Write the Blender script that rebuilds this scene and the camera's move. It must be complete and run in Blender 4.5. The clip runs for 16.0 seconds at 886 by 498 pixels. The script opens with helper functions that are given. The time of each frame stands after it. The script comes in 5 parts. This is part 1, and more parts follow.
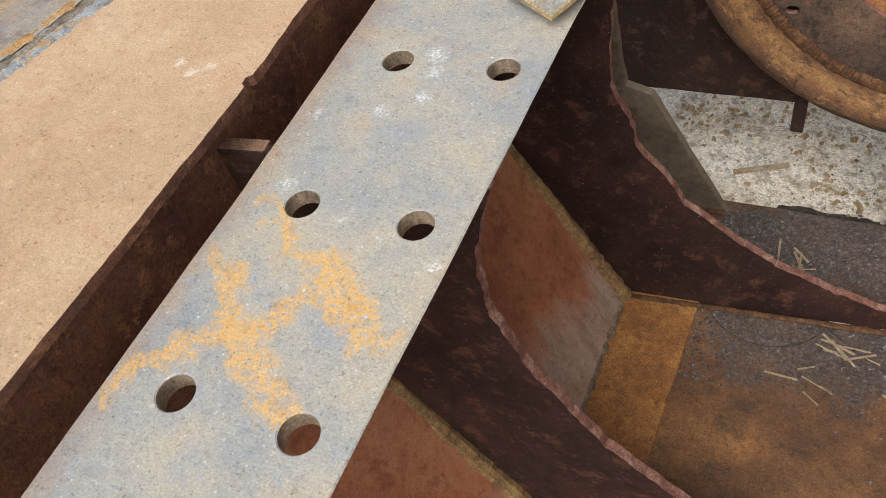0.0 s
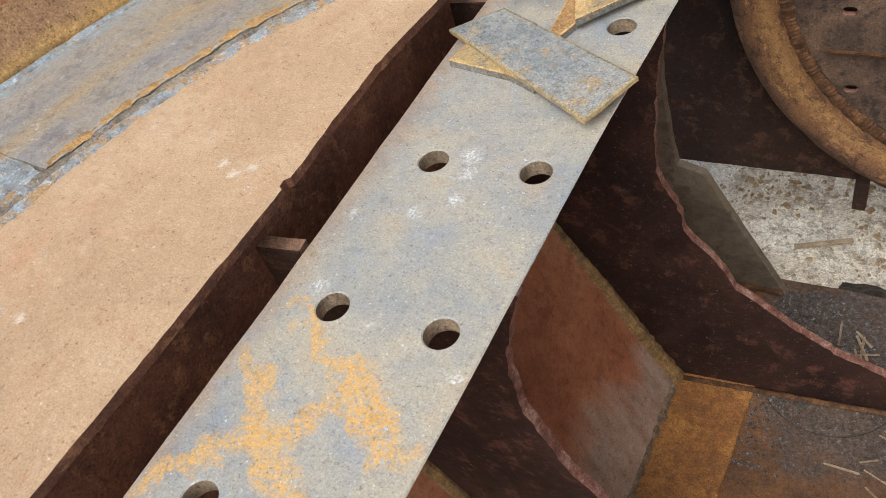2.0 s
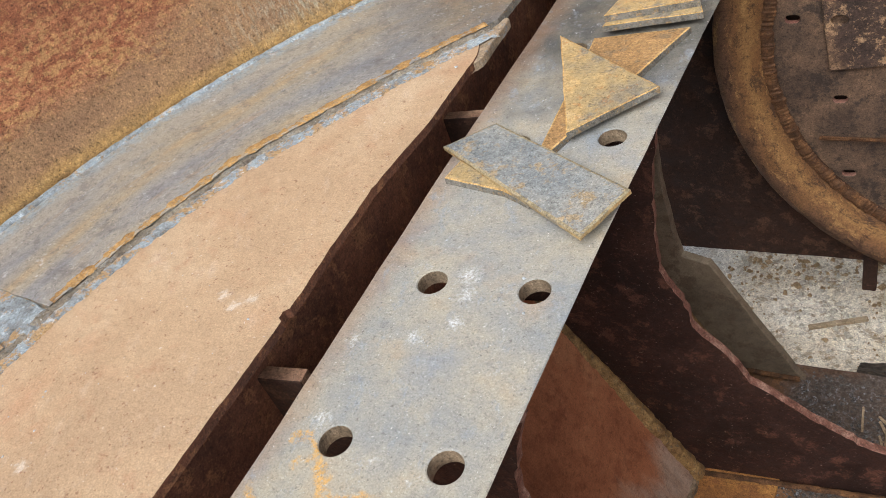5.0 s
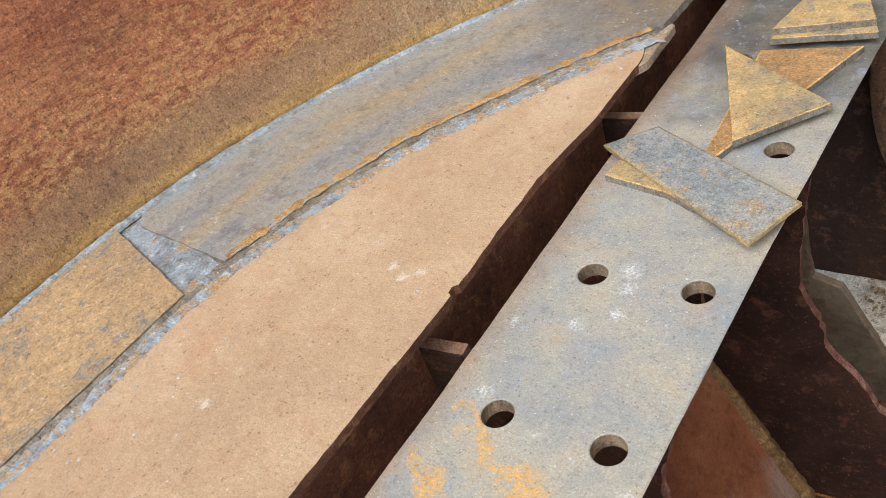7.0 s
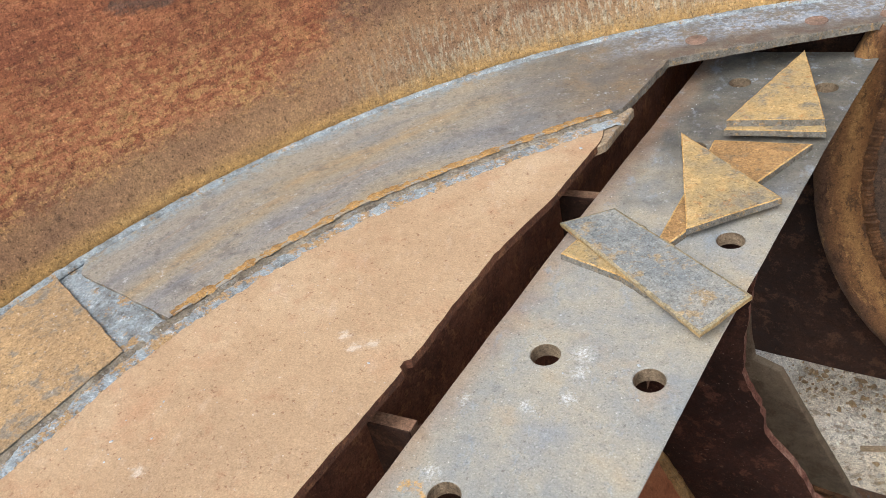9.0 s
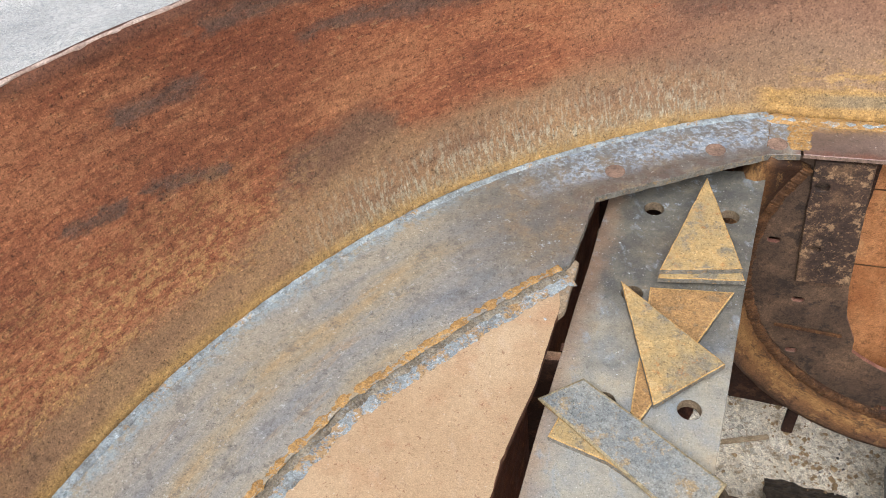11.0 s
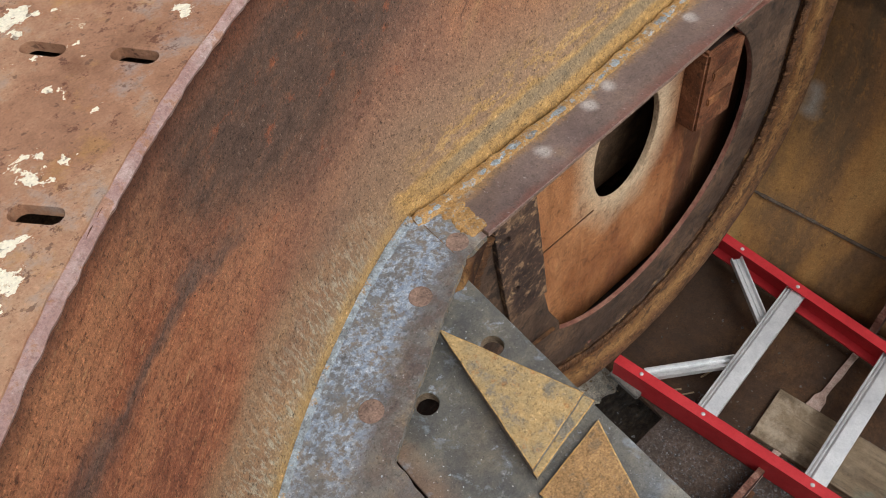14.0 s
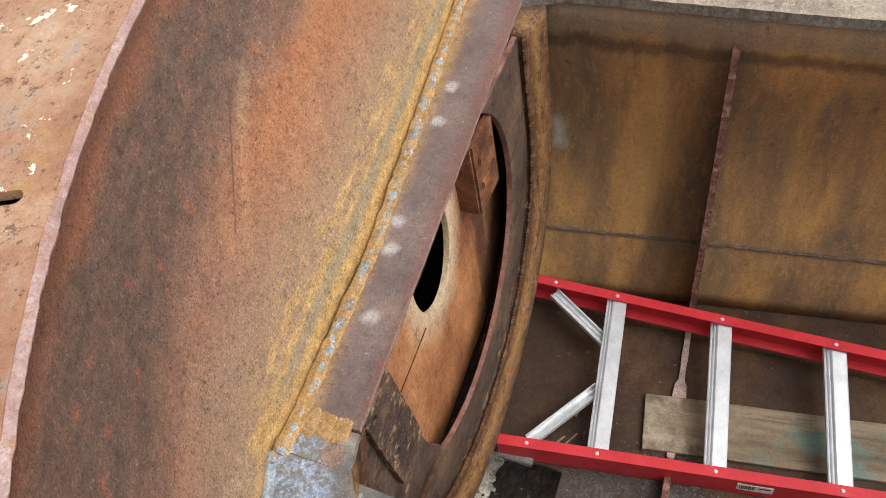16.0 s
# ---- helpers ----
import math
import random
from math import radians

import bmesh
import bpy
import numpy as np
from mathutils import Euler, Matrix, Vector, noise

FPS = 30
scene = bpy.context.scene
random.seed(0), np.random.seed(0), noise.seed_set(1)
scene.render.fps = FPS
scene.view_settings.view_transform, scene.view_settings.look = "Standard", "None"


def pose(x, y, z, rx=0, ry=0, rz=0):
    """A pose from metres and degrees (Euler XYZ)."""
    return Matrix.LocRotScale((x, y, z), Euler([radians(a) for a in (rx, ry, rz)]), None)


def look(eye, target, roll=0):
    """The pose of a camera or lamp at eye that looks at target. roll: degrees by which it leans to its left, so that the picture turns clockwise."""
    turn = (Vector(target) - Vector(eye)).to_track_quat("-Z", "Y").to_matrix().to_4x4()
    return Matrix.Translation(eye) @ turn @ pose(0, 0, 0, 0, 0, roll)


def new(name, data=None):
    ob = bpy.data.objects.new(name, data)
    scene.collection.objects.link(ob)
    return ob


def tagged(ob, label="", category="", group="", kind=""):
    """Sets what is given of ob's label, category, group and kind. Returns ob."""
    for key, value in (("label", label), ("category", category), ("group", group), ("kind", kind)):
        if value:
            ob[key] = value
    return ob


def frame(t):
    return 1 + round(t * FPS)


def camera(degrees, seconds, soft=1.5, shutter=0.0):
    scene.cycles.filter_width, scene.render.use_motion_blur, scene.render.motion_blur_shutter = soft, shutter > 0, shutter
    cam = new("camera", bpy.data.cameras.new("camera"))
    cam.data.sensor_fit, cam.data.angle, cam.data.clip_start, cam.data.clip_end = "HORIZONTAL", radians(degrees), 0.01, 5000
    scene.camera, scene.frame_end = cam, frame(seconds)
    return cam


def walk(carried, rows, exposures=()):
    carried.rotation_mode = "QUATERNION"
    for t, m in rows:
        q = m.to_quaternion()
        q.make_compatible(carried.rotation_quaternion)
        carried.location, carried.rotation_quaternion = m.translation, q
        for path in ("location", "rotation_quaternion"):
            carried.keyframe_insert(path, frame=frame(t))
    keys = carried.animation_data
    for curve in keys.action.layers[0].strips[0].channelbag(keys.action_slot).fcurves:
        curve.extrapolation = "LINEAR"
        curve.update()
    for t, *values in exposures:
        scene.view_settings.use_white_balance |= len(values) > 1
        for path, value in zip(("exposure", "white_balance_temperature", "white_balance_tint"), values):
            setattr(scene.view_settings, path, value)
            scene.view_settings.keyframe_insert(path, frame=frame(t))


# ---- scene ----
cam = camera(56.9, 16.0, 0.6)
PATH = [
    (0, (0.488, -0.42, 0.606), (-0.302, 0.599, -0.923), -17.5),
    (0.5, (0.514, -0.406, 0.599), (-0.383, 0.548, -0.914), -21.1),
    (1, (0.518, -0.379, 0.618), (-0.407, 0.613, -0.852), -20.5),
    (1.5, (0.521, -0.359, 0.621), (-0.439, 0.666, -0.803), -20.8),
    (2, (0.514, -0.361, 0.638), (-0.443, 0.679, -0.777), -20.2),
    (2.5, (0.507, -0.366, 0.639), (-0.449, 0.71, -0.75), -19.5),
    (3, (0.514, -0.355, 0.645), (-0.446, 0.769, -0.702), -19.3),
    (5.3, (0.521, -0.316, 0.671), (-0.52, 0.84, -0.586), -22.9),
    (5.5, (0.522, -0.327, 0.675), (-0.546, 0.809, -0.578), -23.3),
    (6, (0.478, -0.379, 0.694), (-0.634, 0.728, -0.547), -22.8),
    (6.5, (0.465, -0.389, 0.698), (-0.683, 0.693, -0.531), -21.9),
    (7, (0.454, -0.404, 0.712), (-0.717, 0.663, -0.508), -20.5),
    (7.5, (0.428, -0.414, 0.718), (-0.746, 0.647, -0.506), -19.0),
    (8, (0.41, -0.406, 0.715), (-0.75, 0.675, -0.504), -17.4),
    (8.5, (0.418, -0.407, 0.726), (-0.704, 0.733, -0.475), -15.4),
    (9, (0.429, -0.389, 0.732), (-0.654, 0.829, -0.428), -13.5),
    (9.2, (0.43, -0.378, 0.739), (-0.635, 0.866, -0.409), -12.6),
    (11.3, (0.031, -0.207, 1.184), (-0.471, 1.089, -0.254), -7.0),
    (11.5, (-0.031, -0.159, 1.163), (-0.454, 1.155, -0.284), -6.2),
    (12, (-0.172, -0.057, 1.159), (-0.356, 1.29, -0.307), -4.9),
    (12.5, (-0.311, 0.063, 1.144), (-0.256, 1.393, -0.349), -4.8),
    (13, (-0.366, 0.165, 1.138), (-0.145, 1.425, -0.399), -6.5),
    (13.5, (-0.309, 0.354, 1.154), (0.107, 1.524, -0.413), -7.7),
    (14, (-0.268, 0.46, 1.171), (0.384, 1.49, -0.415), -8.8),
    (14.5, (-0.273, 0.601, 1.211), (0.562, 1.466, -0.387), -10.4),
    (15, (-0.231, 0.604, 1.24), (0.691, 1.406, -0.344), -12.7),
    (15.5, (-0.179, 0.577, 1.243), (0.809, 1.326, -0.327), -13.8),
    (16, (-0.139, 0.659, 1.245), (0.899, 1.322, -0.331), -13.4),
]
walk(cam, [(t, look(eye, target, roll)) for t, eye, target, roll in PATH],
     ((0, 0.45), (12.5, 0.45), (13, 0.2), (13.5, 0.06), (14, -0.08), (14.5, 0.05), (15, 0.38), (16, 0.4)))


# ---- world, sun, exposure ----
world = bpy.data.worlds.new("world")
scene.world = world
world.use_nodes = True
sky = world.node_tree.nodes.new("ShaderNodeTexSky")
sky.sky_type, sky.sun_disc = "NISHITA", False
SUN_EL, SUN_ROT = radians(54), radians(178)
sky.sun_elevation, sky.sun_rotation = SUN_EL, SUN_ROT
sky.air_density, sky.dust_density, sky.ozone_density = 1.0, 4.0, 1.0
desat = world.node_tree.nodes.new("ShaderNodeHueSaturation")
desat.inputs["Saturation"].default_value = 0.25
world.node_tree.links.new(sky.outputs[0], desat.inputs["Color"])
world.node_tree.links.new(desat.outputs[0], world.node_tree.nodes["Background"].inputs[0])
world.node_tree.nodes["Background"].inputs[1].default_value = 0.15
sun = new("sun", bpy.data.lights.new("sun", "SUN"))
sun.data.energy, sun.data.angle, sun.data.color = 1.3, radians(50), (1.0, 0.995, 0.99)
sun.matrix_world = look((0.5, -3.4, 5.4), (0.3, 0.5, 0))


# ---- materials ----
def ramp(nt, src, stops):
    r = nt.nodes.new("ShaderNodeValToRGB")
    while len(r.color_ramp.elements) < len(stops):
        r.color_ramp.elements.new(0.5)
    for e, (p, c) in zip(r.color_ramp.elements, stops):
        e.position = p
        e.color = (*c, 1) if len(c) == 3 else c
    nt.links.new(src, r.inputs[0])
    return r.outputs[0]


def grey(*pv):
    return [(p, (v, v, v)) for p, v in pv]


class Mat:
    """A small builder for layered node materials in world metres."""

    def __init__(self, name, rough=0.8, metal=0.0):
        self.m = bpy.data.materials.new(name)
        self.m.use_nodes = True
        self.nt = self.m.node_tree
        self.b = self.nt.nodes["Principled BSDF"]
        self.b.inputs["Roughness"].default_value = rough
        self.b.inputs["Metallic"].default_value = metal
        self.b.inputs["Specular IOR Level"].default_value = 0.3
        g = self.nt.nodes.new("ShaderNodeNewGeometry")
        self.pos = g.outputs["Position"]
        self.col = None
        self.height = None

    def mapped(self, scale, rot=(0, 0, 0), loc=(0, 0, 0)):
        mp = self.nt.nodes.new("ShaderNodeMapping")
        mp.vector_type = "TEXTURE"
        mp.inputs["Scale"].default_value = [1 / v for v in scale]
        mp.inputs["Rotation"].default_value = [radians(a) for a in rot]
        mp.inputs["Location"].default_value = loc
        self.nt.links.new(self.pos, mp.inputs[0])
        return mp.outputs[0]

    def noise(self, scale, detail=6, rough=0.6, vec=None, dist=0.0):
        n = self.nt.nodes.new("ShaderNodeTexNoise")
        n.inputs["Scale"].default_value, n.inputs["Detail"].default_value = scale, detail
        n.inputs["Roughness"].default_value, n.inputs["Distortion"].default_value = rough, dist
        self.nt.links.new(vec or self.pos, n.inputs["Vector"])
        return n.outputs[0]

    def voronoi(self, scale, vec=None):
        n = self.nt.nodes.new("ShaderNodeTexVoronoi")
        n.inputs["Scale"].default_value = scale
        self.nt.links.new(vec or self.pos, n.inputs["Vector"])
        return n.outputs["Distance"]

    def math(self, op, a, b=None, c=None):
        n = self.nt.nodes.new("ShaderNodeMath")
        n.operation = op
        for k, v in enumerate((a, b, c)):
            if v is None:
                continue
            if isinstance(v, (int, float)):
                n.inputs[k].default_value = v
            else:
                self.nt.links.new(v, n.inputs[k])
        return n.outputs[0]

    def math_shift(self, vec, by=7.3):
        n = self.nt.nodes.new("ShaderNodeVectorMath")
        n.operation = "ADD"
        n.inputs[1].default_value = (by, by, by)
        self.nt.links.new(vec, n.inputs[0])
        return n.outputs[0]

    def axis(self, k):
        n = self.nt.nodes.new("ShaderNodeSeparateXYZ")
        self.nt.links.new(self.pos, n.inputs[0])
        return n.outputs[k]

    def run(self, ka, kz, shift=0.0):
        """Coordinates in metres along and up a wall that carries a map of its run and height."""
        n = self.nt.nodes.new("ShaderNodeCombineXYZ")
        self.nt.links.new(self.math("MULTIPLY", self.chart(0), 5.2 * ka), n.inputs[0])
        self.nt.links.new(self.math("MULTIPLY_ADD", self.chart(1), 0.8 * kz, shift), n.inputs[1])
        n.inputs[2].default_value = shift
        return n.outputs[0]

    def chart(self, k):
        uv = self.nt.nodes.new("ShaderNodeUVMap")
        uv.uv_map = "run"
        n = self.nt.nodes.new("ShaderNodeSeparateXYZ")
        self.nt.links.new(uv.outputs[0], n.inputs[0])
        return n.outputs[k]

    def near(self, px, py, x0, y0, x1, y1, soft0, soft1):
        """White within soft0 of a stretch from one point to another, black past soft1."""
        dx, dy = x1 - x0, y1 - y0
        ll = max(dx * dx + dy * dy, 1e-9)
        t = self.math("ADD", self.math("MULTIPLY", self.math("SUBTRACT", px, x0), dx / ll), self.math("MULTIPLY", self.math("SUBTRACT", py, y0), dy / ll))
        n = self.nt.nodes.new("ShaderNodeClamp")
        self.nt.links.new(t, n.inputs[0])
        ex = self.math("SUBTRACT", px, self.math("MULTIPLY_ADD", n.outputs[0], dx, x0))
        ey = self.math("SUBTRACT", py, self.math("MULTIPLY_ADD", n.outputs[0], dy, y0))
        d = self.math("SQRT", self.math("ADD", self.math("POWER", ex, 2), self.math("POWER", ey, 2)))
        return ramp(self.nt, d, grey((soft0, 1), (soft1, 0)))

    def base(self, src, stops):
        self.col = ramp(self.nt, src, stops)
        return self

    def over(self, mask, color, amount=1.0):
        """Lays a colour (or a colour socket) over the rest where the mask is white."""
        mx = self.nt.nodes.new("ShaderNodeMix")
        mx.data_type = "RGBA"
        mx.clamp_factor = True
        self.nt.links.new(self.math("MULTIPLY", mask, amount), mx.inputs[0])
        self.nt.links.new(self.col, mx.inputs[6])
        if isinstance(color, tuple):
            mx.inputs[7].default_value = (*color, 1)
        else:
            self.nt.links.new(color, mx.inputs[7])
        self.col = mx.outputs[2]
        return self

    def mask(self, src, lo, hi):
        return ramp(self.nt, src, grey((lo, 0), (hi, 1)))

    def band(self, src, a, b, c, d):
        return ramp(self.nt, src, grey((a, 0), (b, 1), (c, 1), (d, 0)))

    def done(self, bumps=((60, 0.3, 0.004), (400, 0.3, 0.001)), rough=None, grain=((330, 1.7), (90, 0.9)), crisp=0.6):
        if crisp and grain and self.col:
            pits = self.mask(self.noise(210, 4, 0.7, self.mapped((1, 1, 1), loc=(2, 6, 4))), 0.575, 0.625)
            flecks = self.mask(self.noise(170, 5, 0.72, self.mapped((1, 1, 1), loc=(7, 3, 1))), 0.58, 0.63)
            blots = self.mask(self.noise(55, 8, 0.78, self.mapped((1, 1, 1), loc=(1, 9, 6))), 0.55, 0.585)
            k = self.math("MULTIPLY_ADD", pits, -0.6 * crisp, 1.0)
            k = self.math("MULTIPLY_ADD", flecks, 0.5 * crisp, k)
            k = self.math("MULTIPLY_ADD", blots, -0.3 * crisp, k)
            sc = self.nt.nodes.new("ShaderNodeVectorMath")
            sc.operation = "SCALE"
            self.nt.links.new(self.col, sc.inputs[0])
            self.nt.links.new(k, sc.inputs["Scale"])
            self.col = sc.outputs[0]
        for scale, depth in grain:
            k = self.math("MAXIMUM", self.math("MULTIPLY_ADD", self.noise(scale, 4, 0.7), depth, 1 - depth * 0.5), 0.15)
            sc = self.nt.nodes.new("ShaderNodeVectorMath")
            sc.operation = "SCALE"
            self.nt.links.new(self.col, sc.inputs[0])
            self.nt.links.new(k, sc.inputs["Scale"])
            self.col = sc.outputs[0]
        self.nt.links.new(self.col, self.b.inputs["Base Color"])
        prev = None
        for scale, strength, dist in bumps:
            bp = self.nt.nodes.new("ShaderNodeBump")
            bp.inputs["Strength"].default_value, bp.inputs["Distance"].default_value = strength, dist
            self.nt.links.new(self.noise(scale, 5, 0.65), bp.inputs["Height"])
            if prev:
                self.nt.links.new(prev, bp.inputs["Normal"])
            prev = bp.outputs[0]
        if prev:
            self.nt.links.new(prev, self.b.inputs["Normal"])
        if rough:
            self.nt.links.new(ramp(self.nt, self.noise(14, 5), grey((0.35, rough[0]), (0.65, rough[1]))), self.b.inputs["Roughness"])
        return self.m


def hexc(h):
    v = [int(h[i:i + 2], 16) / 255 for i in (0, 2, 4)]
    v = [c / 12.92 if c < 0.04045 else ((c + 0.055) / 1.055) ** 2.4 for c in v]
    lum = 0.3 * v[0] + 0.6 * v[1] + 0.1 * v[2]
    return tuple(lum + (c - lum) * 0.84 for c in v)


def rusty(name, dark, mid, light, scale=6, rough=(0.6, 0.9), spots=None, speck=None, bumps=((60, 0.3, 0.004), (400, 0.35, 0.0012)), grain=((330, 1.9), (90, 1.1)), crisp=0.6):
    m = Mat(name)
    m.base(m.noise(scale, 8, 0.68), [(0.3, hexc(dark)), (0.5, hexc(mid)), (0.7, hexc(light))])
    if spots:
        m.over(m.mask(m.noise(scale * 3.1, 7, 0.7), 0.55, 0.61), hexc(spots), 0.7)
        m.over(m.mask(m.noise(scale * 7, 8, 0.8, m.mapped((1, 1, 1), loc=(3, 5, 7))), 0.56, 0.6), hexc(spots), 0.45)
    if speck:
        m.over(m.mask(m.noise(150, 3, 0.6), 0.66, 0.74), hexc(speck), 0.7)
    m.over(m.mask(m.noise(scale * 9, 7, 0.8), 0.54, 0.62), hexc(dark), 0.5)
    return m.done(bumps, rough, grain, crisp)


def make_strip():
    m = Mat("blue_grey_mill_scale", metal=0.0)
    m.base(m.noise(7, 8, 0.66), [(0.32, hexc("828a90")), (0.44, hexc("979690")), (0.56, hexc("a59e8e")), (0.7, hexc("ae9c80"))])
    m.over(m.mask(m.noise(11, 6, 0.6, m.mapped((1, 1, 1), loc=(3, 1, 0))), 0.55, 0.72), hexc("74869c"), 0.45)
    m.over(m.mask(m.noise(5, 6, 0.6, m.mapped((1, 1, 1), loc=(7, 4, 0))), 0.56, 0.72), hexc("b3946c"), 0.75)
    far = m.mask(m.math("ADD", m.axis(1), m.math("MULTIPLY", m.noise(8), 0.5)), 0.80, 1.15)
    m.over(far, ramp(m.nt, m.noise(20, 7, 0.7), [(0.35, hexc("3f4042")), (0.5, hexc("585650")), (0.62, hexc("6f695c")), (0.74, hexc("8a7656"))]), 0.85)
    m.over(m.math("MULTIPLY", far, m.mask(m.noise(17, 9, 0.8, m.mapped((1, 1, 1), loc=(2, 9, 0))), 0.60, 0.635)), hexc("a9b7c6"), 0.6)
    m.over(m.mask(m.noise(26, 6, 0.75), 0.6, 0.7), hexc("b9bcc0"), 0.5)
    edge = m.mask(m.math("ADD", m.math("MULTIPLY", m.axis(0), -1.0), m.math("MULTIPLY", m.noise(30), 0.06)), 0.075, 0.115)
    m.over(edge, hexc("a07858"), 0.5)
    # ochre smear of old paint
    px = m.math("ADD", m.axis(0), m.math("MULTIPLY", m.math("SUBTRACT", m.noise(22, 5), 0.5), 0.10))
    py = m.math("ADD", m.axis(1), m.math("MULTIPLY", m.math("SUBTRACT", m.noise(19, 5, 0.6, m.mapped((1, 1, 1), loc=(5, 5, 0))), 0.5), 0.12))
    broken = m.math("MULTIPLY", m.mask(m.noise(45, 6, 0.75), 0.33, 0.47), m.mask(m.noise(190, 5, 0.78), 0.43, 0.50))
    for st in ((-0.078, -0.265, -0.036, -0.205, 0.012), (-0.036, -0.205, 0.02, -0.165, 0.015), (0.02, -0.165, -0.03, -0.10, 0.013), (-0.03, -0.10, -0.058, -0.087, 0.008), (0.02, -0.165, 0.11, -0.228, 0.014), (0.02, -0.165, 0.085, -0.10, 0.014), (0.075, -0.07, 0.12, -0.10, 0.021), (0.115, -0.10, 0.155, -0.138, 0.016), (-0.05, -0.01, 0.0, -0.04, 0.007), (0.0, -0.04, 0.07, -0.075, 0.009)):
        m.over(m.math("MULTIPLY", m.near(px, py, *st[:4], st[4] * 0.7, st[4] * 1.35), broken), hexc("cd9c48"), 0.9)
    m.over(m.mask(m.noise(210, 2, 0.5), 0.68, 0.74), hexc("d6d4cf"), 0.6)
    m.over(m.mask(m.noise(150, 3, 0.6, m.mapped((1, 1, 1), loc=(8, 2, 0))), 0.63, 0.7), hexc("5d5850"), 0.6)
    m.over(m.mask(m.noise(30, 6, 0.7, m.mapped((1, 0.6, 1), rot=(0, 0, 20), loc=(1, 2, 0))), 0.56, 0.66), hexc("8c98a4"), 0.55)
    for sx, sy, sr in ((0.045, 0.255, 0.018), (0.055, 0.225, 0.012), (0.02, 0.15, 0.010), (-0.03, 0.02, 0.012), (-0.055, 0.13, 0.008), (0.175, -0.04, 0.008), (0.06, 0.18, 0.012)):
        d = m.math("SQRT", m.math("ADD", m.math("POWER", m.math("SUBTRACT", m.axis(0), sx), 2), m.math("POWER", m.math("SUBTRACT", m.axis(1), sy), 2)))
        d = m.math("ADD", d, m.math("MULTIPLY", m.math("SUBTRACT", m.noise(90, 5, 0.7), 0.5), 0.05))
        m.over(m.math("MULTIPLY", ramp(m.nt, d, grey((sr * 0.2, 1), (sr, 0))), m.mask(m.noise(240, 4, 0.7), 0.42, 0.6)), hexc("d5dade"), 0.85)
    return m.done(((35, 0.3, 0.004), (260, 0.45, 0.0014)), (0.45, 0.75), ((400, 1.1), (90, 0.35)), 0.45)


def make_tan():
    m = Mat("tan_flash_rusted_plate")
    m.base(m.noise(5, 8, 0.65), [(0.3, hexc("a88967")), (0.5, hexc("b69671")), (0.7, hexc("bfa380"))])
    m.over(m.mask(m.noise(9, 6, 0.6, m.mapped((1, 1, 1), loc=(2, 2, 0))), 0.55, 0.72), hexc("b3805a"), 0.5)
    m.over(m.mask(m.noise(24, 7, 0.75), 0.56, 0.72), hexc("a5714e"), 0.5)
    m.over(m.mask(m.noise(130, 3, 0.6), 0.63, 0.7), hexc("7d5038"), 0.6)
    m.over(m.mask(m.noise(40, 5, 0.7, m.mapped((1, 0.5, 1), rot=(0, 0, 30))), 0.57, 0.70), hexc("c8b098"), 0.3)
    for sx, sy in ((-0.215, 0.112), (-0.19, 0.10), (-0.17, 0.115), (-0.30, -0.16)):
        d = m.math("SQRT", m.math("ADD", m.math("POWER", m.math("SUBTRACT", m.axis(0), sx), 2), m.math("POWER", m.math("SUBTRACT", m.axis(1), sy), 2)))
        d = m.math("ADD", d, m.math("MULTIPLY", m.math("SUBTRACT", m.noise(110, 4), 0.5), 0.03))
        m.over(ramp(m.nt, d, grey((0.003, 1), (0.009, 0))), hexc("d8d0c4"), 0.5)
    m.over(m.mask(m.noise(170, 2, 0.5), 0.7, 0.76), hexc("d8cdc0"), 0.6)
    return m.done(((50, 0.4, 0.004), (300, 0.55, 0.0016)), (0.7, 0.9), ((400, 1.3), (90, 0.3)), 0.25)


